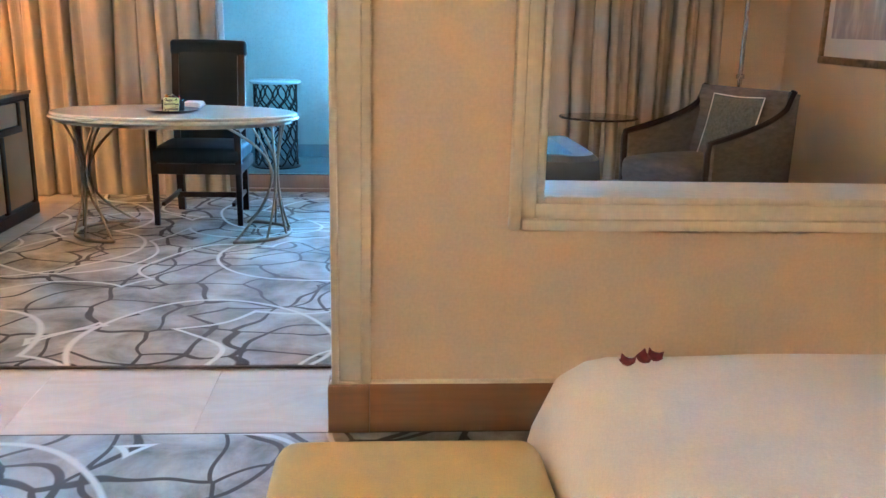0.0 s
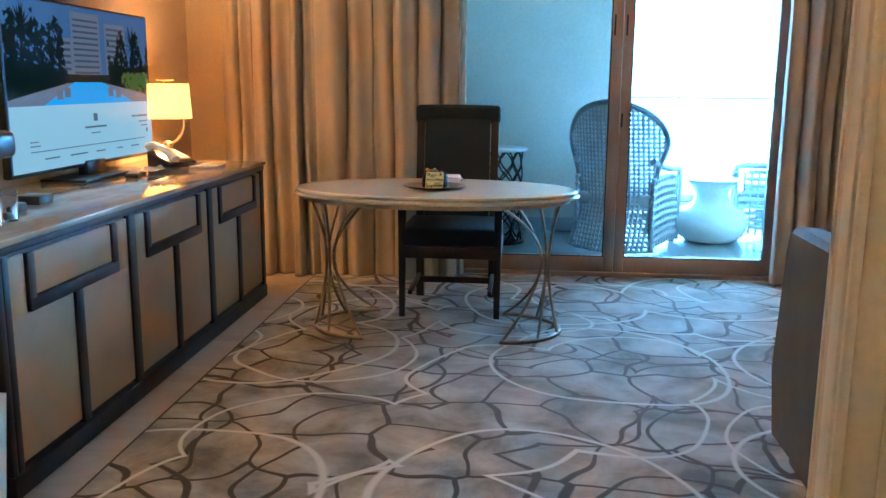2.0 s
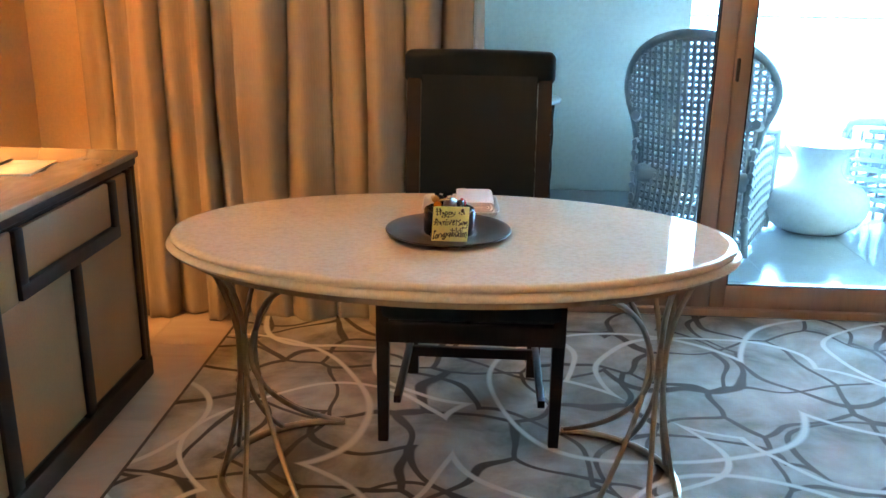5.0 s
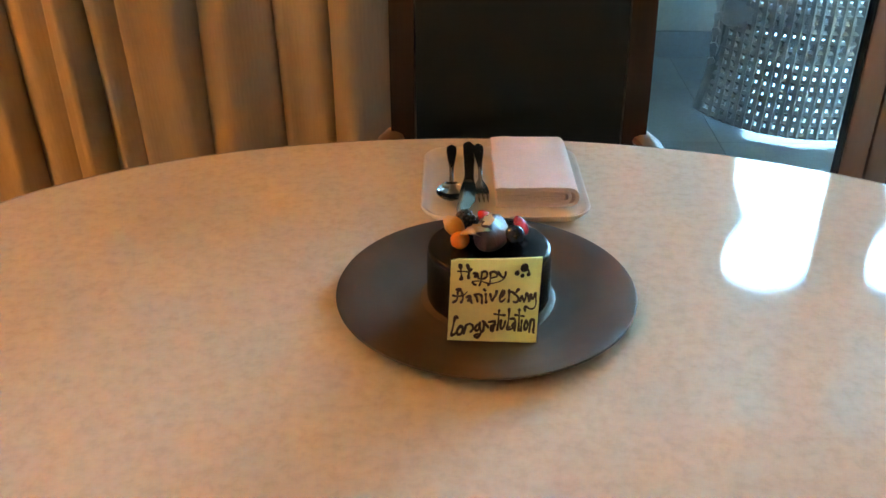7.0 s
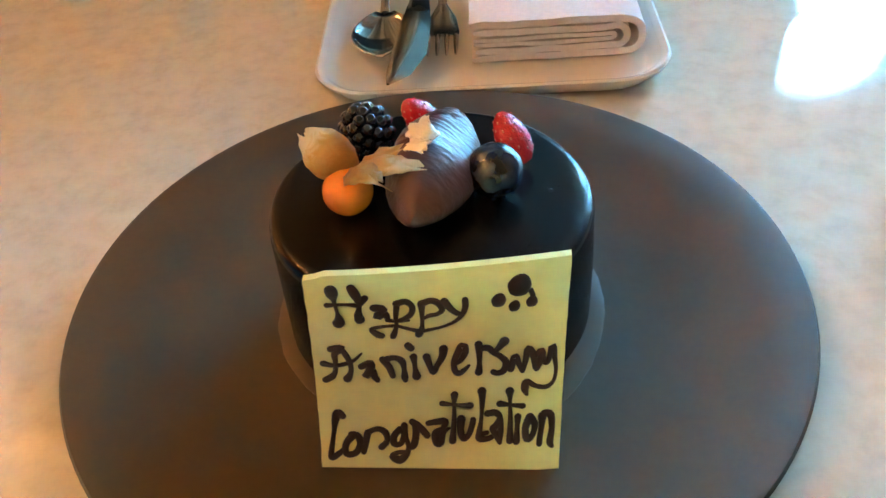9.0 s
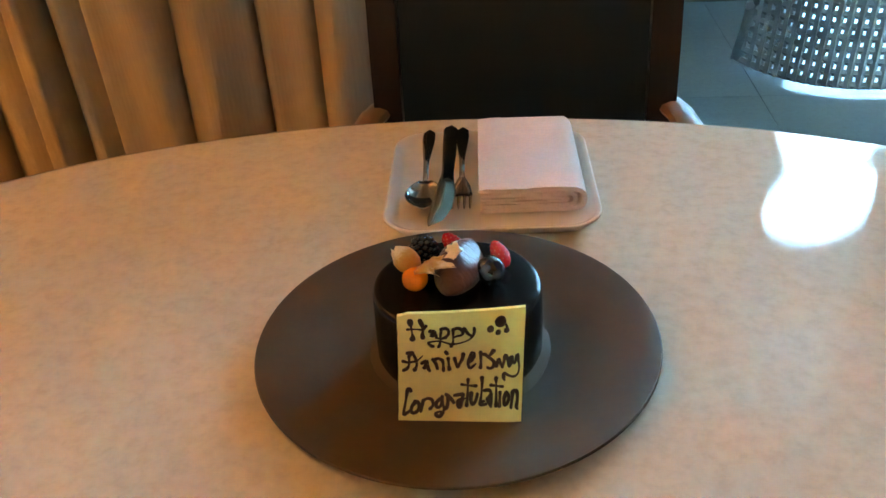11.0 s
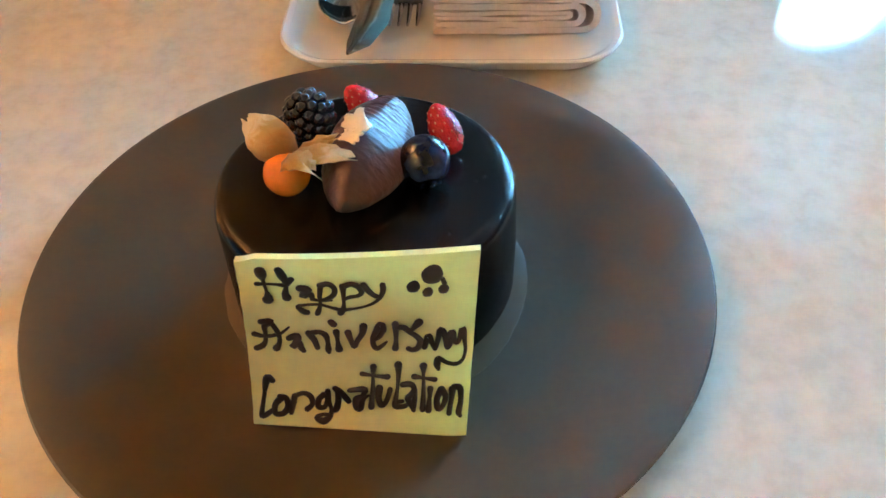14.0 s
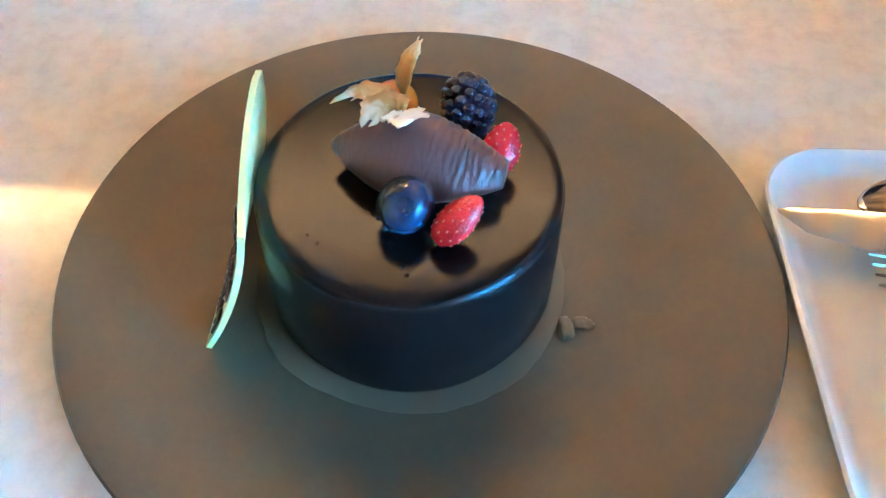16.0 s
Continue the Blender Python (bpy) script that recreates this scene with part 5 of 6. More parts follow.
def letter(name, *strokes):
    """A piped letter: strokes of (x, y, radius) in millimetres from the middle of the card's foot."""
    b = bmesh.new()
    for st in strokes:
        k = len(st)
        line = []
        for i in range(k - 1):
            p0, p1, p2, p3 = (Vector(st[max(0, min(k - 1, i + q))]) for q in (-1, 0, 1, 2))
            for j in range(4):
                u = j / 4
                line.append(0.5 * (2 * p1 + (p2 - p0) * u + (2 * p0 - 5 * p1 + 4 * p2 - p3) * u * u + (3 * p1 - p0 - 3 * p2 + p3) * u ** 3))
        line.append(Vector(st[-1]))
        for end, nxt in ((0, 1), (-1, -2)):
            d = line[end] - line[nxt]
            d.z = 0
            d.normalize()
            r = line[end].z
            caps = [line[end] + d * (r * c) for c in (0.5, 0.8, 0.96)]
            for q, kk in zip(caps, (0.86, 0.6, 0.25)):
                q.z = r * kk
            line = caps[::-1] + line if end == 0 else line + caps
        radii = [max(0.15, p.z) / 1000 for p in line]
        tube([(p.x / 1000, p.y / 1000, 0.0002) for p in line], lambda u: radii[round(u * (len(radii) - 1))], 10, bm=b, flat=0.55)
    ob = part("letter", b, piped, card, "piped dark chocolate letter " + name, sharp=180)
    bend(ob, 0, 0)


# Happy
letter("H", [(-34.1, 74.0, 2.2), (-33.8, 71.8, 2.0), (-33.5, 69.7, 0.9), (-33.2, 67.2, 0.7), (-32.8, 64.2, 0.7), (-32.5, 61.7, 1.6), (-32.7, 60.2, 2.2)], [(-35.9, 67.7, 1.1), (-32.6, 67.8, 0.7), (-29.3, 67.7, 0.7), (-25.9, 67.2, 1.1)], [(-27.5, 74.7, 1.6), (-26.5, 72.0, 1.8), (-25.5, 69.0, 1.3), (-25.6, 66.1, 0.9), (-26.0, 63.4, 1.4), (-25.7, 61.3, 1.8)], [(-23.5, 70.2, 1.3), (-25.1, 67.8, 1.1)])
letter("a", [(-20.6, 65.9, 1.6), (-18.0, 65.0, 1.8), (-19.8, 62.2, 1.6), (-17.3, 63.3, 1.4), (-16.3, 60.8, 0.9), (-15.2, 60.4, 0.7)])
letter("p", [(-13.3, 67.3, 1.4), (-10.5, 67.9, 1.3), (-8.4, 65.9, 1.1), (-8.6, 62.9, 1.1), (-10.7, 60.9, 1.1), (-12.9, 60.1, 0.9)], [(-13.3, 66.5, 1.1), (-13.8, 62.0, 0.9), (-13.7, 58.2, 0.7), (-14.6, 54.9, 1.1), (-15.0, 53.7, 1.1)], [(-9.6, 60.0, 0.5), (-13.0, 59.7, 0.5), (-16.7, 60.4, 0.7)])
letter("p", [(-5.3, 66.7, 1.4), (-5.2, 62.8, 0.9), (-5.2, 58.4, 0.7), (-5.5, 56.0, 1.1), (-6.4, 54.1, 1.4)], [(-4.9, 66.8, 1.4), (-2.2, 67.6, 1.3), (0.3, 66.3, 1.3), (1.4, 63.6, 1.1), (-0.1, 62.0, 0.9), (-2.8, 61.5, 0.9), (-4.7, 60.5, 0.7)])
letter("y", [(2.1, 67.0, 1.4), (3.5, 64.7, 1.3), (5.3, 62.5, 1.1), (7.0, 61.4, 1.1)], [(8.9, 67.0, 1.1), (9.0, 64.1, 1.1), (7.9, 60.8, 0.9), (5.2, 58.2, 0.7), (1.3, 56.6, 0.6), (-2.9, 55.7, 0.7), (-6.2, 55.4, 0.9), (-10.2, 56.7, 0.7), (-13.9, 58.0, 0.7), (-18.6, 57.9, 0.7), (-22.1, 57.0, 0.9), (-20.2, 54.8, 1.3), (-18.9, 54.2, 1.3)])
# Anniversary
letter("A", [(-36.3, 49.1, 1.4), (-32.8, 49.3, 1.6), (-35.2, 47.1, 1.3), (-35.2, 43.7, 0.9), (-35.5, 39.9, 0.9), (-36.8, 37.5, 1.3), (-39.1, 36.2, 1.3)], [(-39.4, 43.0, 1.3), (-35.7, 42.1, 0.9), (-31.7, 42.8, 0.9), (-28.7, 44.3, 0.7), (-26.1, 47.0, 0.4)], [(-32.4, 48.4, 1.1), (-30.6, 44.5, 1.1), (-30.0, 41.0, 0.9), (-30.5, 38.4, 1.1), (-31.5, 36.6, 1.6)])
letter("n", [(-26.3, 41.6, 1.4), (-23.3, 42.7, 1.6), (-23.8, 39.3, 1.6), (-25.4, 37.3, 1.4), (-23.0, 39.9, 1.4), (-22.0, 37.1, 1.3), (-21.2, 35.8, 1.1)])
letter("n", [(-18.9, 44.2, 1.4), (-16.9, 41.0, 1.3), (-15.8, 37.3, 1.1)], [(-17.5, 44.4, 1.3), (-14.9, 44.8, 1.1), (-12.5, 43.3, 1.3), (-11.8, 39.9, 0.9), (-11.7, 36.7, 1.3), (-11.5, 35.4, 0.9)])
letter("i", [(-8.5, 44.9, 1.4), (-8.2, 42.2, 0.9), (-8.0, 39.9, 0.9), (-7.6, 36.9, 1.6)], [(-10.2, 49.6, 1.4), (-9.3, 48.5, 1.4)])
letter("v", [(-4.1, 44.7, 1.4), (-3.0, 40.9, 1.1), (-1.8, 38.1, 1.1), (-0.6, 40.9, 1.1), (1.2, 44.2, 1.3), (1.7, 47.6, 1.6)])
letter("e", [(9.0, 46.4, 1.4), (8.1, 48.1, 1.8), (6.3, 45.0, 1.3), (5.2, 41.9, 1.1), (5.5, 38.8, 1.1), (6.8, 37.3, 1.1), (8.9, 38.8, 0.9), (10.4, 40.4, 0.5)], [(5.7, 41.5, 1.1), (7.7, 42.9, 1.1), (9.0, 45.8, 1.4)])
letter("r", [(13.5, 48.6, 1.4), (13.8, 44.9, 1.1), (13.9, 40.8, 0.9), (13.7, 37.5, 1.4)], [(14.3, 47.0, 1.3), (16.8, 46.8, 1.3), (18.7, 44.9, 1.1)])
letter("s", [(22.2, 49.1, 1.8), (20.1, 46.3, 1.1), (18.9, 44.9, 1.1), (20.9, 43.4, 1.1), (23.0, 40.8, 1.3), (22.3, 37.7, 1.3), (20.2, 36.7, 1.1), (18.7, 37.3, 1.1)])
letter("a", [(24.7, 38.1, 1.3), (25.3, 40.8, 1.3), (26.1, 42.8, 1.4), (27.3, 40.1, 1.1), (28.7, 37.1, 0.9)])
letter("r", [(28.9, 37.7, 0.9), (29.7, 41.6, 1.1), (30.5, 45.6, 1.4), (32.4, 42.4, 1.3), (33.3, 38.3, 1.3)], [(32.9, 42.3, 1.1), (34.9, 44.5, 1.3), (34.6, 40.7, 1.3), (33.5, 37.7, 1.1)])
letter("y", [(35.3, 44.1, 1.1), (35.8, 40.7, 1.1), (37.0, 39.7, 0.9), (37.9, 42.3, 1.1), (38.7, 45.7, 1.4), (39.6, 41.1, 0.9), (40.2, 36.7, 0.7), (39.5, 32.6, 0.7), (37.2, 30.6, 0.9), (33.8, 31.0, 0.9), (31.3, 32.4, 1.1), (30.1, 32.6, 1.4), (29.8, 30.1, 1.4), (30.5, 28.1, 0.7)])
# Congratulation
letter("C", [(-34.3, 21.1, 1.4), (-35.9, 22.2, 1.8), (-37.0, 19.2, 1.4), (-37.6, 15.4, 0.9), (-38.4, 10.8, 0.9), (-39.2, 6.2, 1.1), (-38.9, 4.3, 1.3), (-35.8, 6.3, 1.1), (-33.2, 9.1, 0.7)])
letter("o", [(-31.1, 13.0, 1.6), (-33.6, 9.8, 1.3), (-33.7, 5.9, 1.3), (-30.5, 6.0, 1.3), (-28.4, 9.3, 1.4), (-29.1, 12.9, 1.4), (-31.4, 13.5, 1.4)])
letter("n", [(-25.6, 14.3, 1.3), (-26.4, 10.5, 1.3), (-27.3, 6.6, 1.1)], [(-25.2, 14.6, 1.1), (-21.9, 15.8, 1.1), (-19.2, 14.3, 1.3), (-18.7, 10.9, 1.1), (-20.7, 8.6, 1.3)])
letter("g", [(-14.1, 15.5, 1.3), (-16.1, 13.0, 1.3), (-16.2, 9.9, 1.3), (-13.7, 10.0, 1.1), (-12.6, 13.8, 1.1), (-14.1, 15.5, 1.3)], [(-12.4, 17.1, 1.3), (-12.1, 12.7, 1.1), (-11.0, 8.7, 0.9), (-11.9, 5.6, 1.3), (-14.3, 3.5, 1.6), (-16.9, 4.9, 1.3), (-14.8, 6.4, 0.9), (-12.1, 6.5, 0.9)])
letter("r", [(-9.5, 18.5, 1.3), (-8.4, 17.2, 1.4), (-8.3, 13.2, 1.3), (-9.1, 9.4, 1.4), (-10.5, 8.3, 1.1)], [(-8.0, 17.6, 1.3), (-5.8, 15.1, 1.4), (-4.3, 13.1, 1.3)])
letter("a", [(-3.8, 17.9, 1.1), (-0.8, 18.4, 1.3), (2.1, 18.5, 1.4), (1.3, 15.7, 1.1), (-1.1, 13.9, 1.6), (-1.0, 10.4, 1.4), (0.5, 10.0, 1.3), (1.3, 14.2, 1.3), (4.1, 16.0, 0.4)])
letter("t", [(5.4, 28.9, 1.4), (5.3, 25.0, 0.7), (5.3, 19.7, 0.9), (5.0, 14.3, 1.1), (4.8, 11.0, 1.4)], [(1.1, 25.6, 1.1), (4.8, 25.0, 0.7), (8.4, 24.6, 0.9), (10.9, 24.5, 1.3)])
letter("u", [(7.8, 19.3, 1.6), (7.6, 15.0, 1.3), (8.7, 11.8, 1.3), (10.5, 13.3, 1.1), (11.6, 16.6, 1.1), (12.0, 18.9, 1.1)])
letter("l", [(14.9, 30.0, 1.6), (15.1, 26.6, 1.1), (14.9, 19.9, 0.7), (14.3, 14.5, 1.1), (14.3, 11.7, 1.3), (17.0, 11.6, 1.1), (18.4, 12.1, 1.1)], [(14.6, 13.4, 1.1), (17.0, 13.9, 0.9)])
letter("a", [(17.0, 21.2, 1.3), (20.0, 21.4, 1.3), (21.4, 19.4, 1.1), (20.2, 16.6, 1.3), (19.1, 15.3, 1.4), (20.4, 12.8, 1.3), (21.6, 10.2, 0.9)], [(21.8, 18.9, 0.9), (21.8, 14.7, 1.1), (21.4, 11.1, 1.1)])
letter("t", [(24.6, 29.5, 1.6), (24.8, 25.9, 0.7), (25.1, 19.0, 0.9), (25.1, 14.2, 1.1), (25.1, 10.8, 1.3)], [(21.3, 24.8, 1.3), (24.8, 24.3, 0.7), (27.5, 23.9, 0.9), (29.3, 23.7, 1.1)])
letter("i", [(27.7, 19.7, 1.3), (27.6, 15.9, 0.9), (27.4, 10.6, 1.4)])
letter("o", [(32.0, 19.4, 1.6), (30.5, 15.4, 1.3), (31.2, 11.4, 1.4), (33.1, 12.9, 1.1), (33.8, 16.7, 1.3), (32.0, 19.4, 1.6)])
letter("n", [(36.3, 19.7, 1.6), (36.2, 16.1, 1.1), (35.7, 11.9, 1.1), (35.6, 9.6, 1.1)], [(37.0, 20.7, 1.4), (39.2, 20.2, 1.4), (39.8, 15.2, 1.1), (39.3, 10.4, 1.3), (40.0, 8.9, 0.9)])
for x, y, r in ((26.7, 70.8, 4.0), (20.0, 65.6, 2.5), (25.2, 62.8, 2.0), (30.9, 64.0, 2.0)):
    dot = blob(x / 1000, y / 1000, 0.0004, r / 1000, r * 1.08 / 1000, 0.0011, 0.12, 1.4, sub=3)
    bend(part("piped_dot", dot, piped, card, "piped chocolate dot"), 0, 0)
bend(part("dot_tail", tube([(0.0300, 0.0690, 0.0003), (0.0312, 0.0660, 0.0003)], 0.0009, 8, flat=0.6), piped, card), 0, 0)

# fruit on the cake
quen = bmesh.new()
NQ, NS = 84, 40
rings = []
for i in range(NQ + 1):
    u = i / NQ
    swell = max(0.02, math.sin(math.pi * (0.012 + 0.905 * u ** 0.94))) ** 0.78
    tail = max(0.0, (u - 0.42) / 0.58)
    ring = []
    for j in range(NS):
        a = 2 * math.pi * j / NS
        c, q = math.cos(a), math.sin(a)
        # three rounded faces that meet in a ridge along the top and two low edges
        k = 1 + 0.10 * math.cos(3 * (a - math.pi / 2)) + 0.03 * noise.noise(Vector((c * 1.5, q * 1.5, u * 4)))
        rib = 0.00034 * math.sin(u * 165 + 2.2 * c + 5.0 * noise.noise(Vector((c * 2.5, q * 2.5, u * 11)))) * min(1, 2.2 * tail) * max(0.0, 0.3 + q)
        rib += 0.00035 * noise.noise(Vector((u * 30, c * 5, q * 5)))
        w = swell * k
        x = (0.0170 * w + rib) * c - 0.0030 * max(0.0, q) * swell * math.sin(math.pi * u)
        z = 0.0125 + (0.0142 * (1 - 0.24 * tail) * w + rib) * q - 0.0012 * tail - 0.002 * (1 - u) ** 2
        ring.append(quen.verts.new((x, -0.0345 + 0.067 * u, max(0.0, z))))
    rings.append(ring)
for a, b in zip(rings, rings[1:]):
    for j in range(NS):
        quen.faces.new((a[j], a[(j + 1) % NS], b[(j + 1) % NS], b[j]))
quen.faces.new(rings[0])
quen.faces.new(rings[-1])
whole("chocolate_quenelle", quen, mousse, "oval scoop of milk chocolate mousse on the cake", "mousse", pose(-1.0430, 4.4845, CZ1 - 0.0005, 0, 0, -10), sharp=60)
gl = bmesh.new()
for k, (w, ln, rt) in enumerate(((0.0105, 0.0130, 0.3), (0.0062, 0.0090, 1.1))):
    g = [[None] * 9 for _ in range(9)]
    for i in range(9):
        for j in range(9):
            u, v = i / 8 - 0.5, j / 8 - 0.5
            jag = (1 - 1.1 * abs(u * v)) + 0.55 * noise.noise(Vector((u * 4.6 + k * 5, v * 3.2, 1.1))) if max(abs(u), abs(v)) > 0.45 else 1
            x, y = u * w * jag, v * ln * jag
            x, y = x * math.cos(rt) - y * math.sin(rt) - k * 0.002, x * math.sin(rt) + y * math.cos(rt) - k * 0.0062
            g[i][j] = gl.verts.new((x, y, 0.0006 - 26 * x * x - 5 * y * y + 0.0012 * noise.noise(Vector((u * 9, v * 9, k)))))
    for i in range(8):
        for j in range(8):
            gl.faces.new((g[i][j], g[i + 1][j], g[i + 1][j + 1], g[i][j + 1]))
glo = whole("gold_leaf_flake", gl, gold_leaf, "crinkled flake of edible gold leaf", "gold leaf", pose(-1.0455, 4.4800, 0.8452, 10, -14, 0))
glo.modifiers.new("thick", "SOLIDIFY").thickness = 0.0003

phy = thing("physalis", "orange physalis berry with open papery husk", "physalis", pose(-1.0740, 4.4715, CZ1))
part("berry", blob(0, 0, 0.0091, 0.0094, 0.0094, 0.0091, 0.02, 2.0, 4), orange_skin, phy, "glossy orange berry")


def husk_leaf(m, length, width, curl, seed):
    b = bmesh.new()
    g = []
    for i in range(13):
        u = i / 12
        w = width * (math.sin(math.pi * (0.06 + 0.90 * u)) ** 0.7) * (1 + (0.18 if seed < 3 else 0.5) * u * noise.noise(Vector((u * 9, seed, 0.3))))
        row = []
        for j in range(9):
            v = j / 8 - 0.5
            x = v * w * 2
            z = curl * math.sin(u * 2.4) * length + 0.5 * w * (1 - (2 * v) ** 2) * 0.8 + 0.0014 * noise.noise(Vector((u * 6, v * 6, seed)))
            row.append(b.verts.new((x, u * length * (1 + (0.22 if seed < 3 else 0.62) * u * noise.noise(Vector((v * 9, seed * 1.7, 4.0)))) + 0.0012 * noise.noise(Vector((v * 8, u * 8, seed + 3))), z)))
        g.append(row)
    for i in range(12):
        for j in range(8):
            b.faces.new((g[i][j], g[i + 1][j], g[i + 1][j + 1], g[i][j + 1]))
    ob = part("husk", b, husk_paper, phy, "dry papery husk", m, 180)
    ob.modifiers.new("thick", "SOLIDIFY").thickness = 0.0003


# the broad upper husk stands on its edge and leans away from the berry
hy = Vector((-0.76, 0.32, 0.58)).normalized()
hx = hy.cross(Vector((-0.10, -0.80, 0.55))).normalized()
husk_leaf(Matrix.Translation((0.003, 0.003, 0.0140)) @ Matrix((hx, hy, hx.cross(hy))).transposed().to_4x4(), 0.0235, 0.0092, 0.10, 1)
husk_leaf(pose(0.003, 0.000, 0.0172, 8, -6, -106), 0.0250, 0.0072, 0.14, 3)
husk_leaf(pose(0.002, -0.001, 0.0178, 10, 12, -134), 0.0200, 0.0066, 0.16, 5)
husk_leaf(pose(0.004, 0.002, 0.0165, 16, 10, -78), 0.0180, 0.0046, 0.10, 9)
part("stalk", tube([(0.003, 0.003, 0.016), (0.0, 0.006, 0.021), (-0.004, 0.004, 0.024)], 0.0007, 6), husk_paper, phy)

ga = math.pi * (3 - math.sqrt(5))
bk = thing("blackberry", "glossy black blackberry standing on the cake", "blackberry", pose(-1.0695, 4.5010, CZ1 + 0.0145, 12, -10, 0) @ Matrix.Diagonal((0.87, 0.87, 0.87, 1)))
part("core", blob(0, 0, 0, 0.0092, 0.0092, 0.0115, sub=2), blackberry_skin, bk)
drop = mesh_from("drupelet", blob(0, 0, 0, 0.0031, 0.0031, 0.0031, 0.08, 2.0, 2), blackberry_skin, 180)
for i in range(62):
    zz = 1 - 2 * (i + 0.5) / 62
    rr = math.sqrt(1 - zz * zz)
    o = new("drupelet", drop)
    o.parent = bk
    o.location = (rr * math.cos(i * ga) * 0.0100, rr * math.sin(i * ga) * 0.0100, zz * 0.0125)

bl = bmesh.new()
blob(0, 0, 0, 0.0106, 0.0106, 0.0100, 0.02, 2.0, 4, bm=bl)
bl.verts.ensure_lookup_table()
for v in bl.verts:
    d = math.hypot(v.co.x, v.co.z)
    if v.co.y < -0.007 and d < 0.0042:
        v.co.y += 0.0014 * (1 - (d / 0.0042) ** 4)
for k in range(5):
    a = 2 * math.pi * k / 5
    blob(0.0038 * math.cos(a), -0.0102, 0.0038 * math.sin(a), 0.0013, 0.0007, 0.0013, sub=1, bm=bl)
whole("blueberry", bl, blueberry_skin, "dusky blue blueberry with its crown on the cake", "blueberry", pose(-1.0200, 4.4810, CZ1 + 0.0099, 35, 0, 20), sharp=180)


def strawberry(m):
    t = thing("strawberry", "small halved red strawberry on the cake", "strawberry", m, "strawberries on the cake")
    pr = [(0, 0.0), (0.0035, 0.0006), (0.0062, 0.0035), (0.0075, 0.0075), (0.0070, 0.0125), (0.0045, 0.0175), (0.0022, 0.0195), (0, 0.0202)]
    b = lathe(pr, 26, 1.0, 0.85)
    part("flesh", b, strawberry_skin, t, sharp=180)
    s = bmesh.new()
    for i in range(60):
        z = 0.002 + 0.0165 * (i + 0.5) / 60
        rr = 0.0
        for (ra, za), (rb, zb) in zip(pr, pr[1:]):
            if za <= z <= zb and zb > za:
                rr = ra + (rb - ra) * (z - za) / (zb - za)
        a = i * ga
        blob(rr * math.cos(a), 0.85 * rr * math.sin(a), z, 0.00042, 0.00042, 0.0006, sub=1, bm=s)
    part("seed", s, seed_mat, t, "pale seeds")
    return t


def along(base, tip, wide):
    """Stands a 20 mm strawberry with its broad end at base and its point at tip."""
    p, q = Vector(base), Vector(tip)
    d = q - p
    return Matrix.Translation(p) @ d.to_track_quat("Z", "Y").to_matrix().to_4x4() @ Matrix.Diagonal((wide, wide, d.length / 0.0202, 1))


strawberry(along((-1.0085, 4.4925, CZ1 + 0.0042), (-1.0185, 4.5080, CZ1 + 0.0178), 0.92))
strawberry(along((-1.0425, 4.5125, CZ1 + 0.0050), (-1.0565, 4.5165, CZ1 + 0.0185), 0.98))

# tray, napkin and cutlery
TRX, TRY, TRR = -1.0280, 4.7490, 2.4
tray_m = pose(TRX, TRY, TZ, 0, 0, TRR)


def rounded_rect(w, d, r, n=8):
    pts = []
    for sx, sy, a0 in ((1, 1, 0), (-1, 1, 90), (-1, -1, 180), (1, -1, 270)):
        for i in range(n + 1):
            a = radians(a0 + 90 * i / n)
            pts.append((sx * (w / 2 - r) + r * math.cos(a), sy * (d / 2 - r) + r * math.sin(a)))
    return pts


def dish(levels):
    """A rounded-rectangle dish from (width, depth, corner radius, z) rings, first and last closed."""
    b = bmesh.new()
    rs = [[b.verts.new((x, y, z)) for x, y in rounded_rect(w, d, r)] for w, d, r, z in levels]
    for a, c in zip(rs, rs[1:]):
        n = len(a)
        for i in range(n):
            b.faces.new((a[i], a[(i + 1) % n], c[(i + 1) % n], c[i]))
    b.faces.new(rs[0])
    b.faces.new(rs[-1])
    return b


tray = thing("serving_tray", "white porcelain tray with rounded corners", "tray", tray_m)
part("dish", dish([(0.180, 0.184, 0.024, 0.004), (0.187, 0.192, 0.027, 0.0055), (0.199, 0.205, 0.0315, 0.0115), (0.199, 0.205, 0.0315, 0.0095), (0.191, 0.197, 0.028, 0.002), (0.185, 0.190, 0.026, 0.001)]), porcelain, tray)
rimp = [(0.198, 0.204, 0.031, 0.0112), (0.201, 0.207, 0.032, 0.0125), (0.205, 0.211, 0.033, 0.0135), (0.208, 0.214, 0.034, 0.0125), (0.207, 0.213, 0.034, 0.0105), (0.199, 0.205, 0.031, 0.0090)]
rm = bmesh.new()
rr_ = [[rm.verts.new((x, y, z)) for x, y in rounded_rect(w, d, q)] for w, d, q, z in rimp]
for a, c in zip(rr_, rr_[1:] + rr_[:1]):
    for i in range(len(a)):
        rm.faces.new((a[i], a[(i + 1) % len(a)], c[(i + 1) % len(a)], c[i]))
part("rim", rm, porcelain, tray, "raised rounded rim")
part("foot", dish([(0.176, 0.180, 0.022, 0.0012), (0.180, 0.184, 0.024, 0.0012), (0.180, 0.184, 0.024, 0.0), (0.176, 0.180, 0.022, 0.0)]), porcelain, tray)
nap = thing("napkin", "folded pale pink linen napkin on the tray", "napkin", tray_m @ pose(0.040, 0.017, 0.0045))


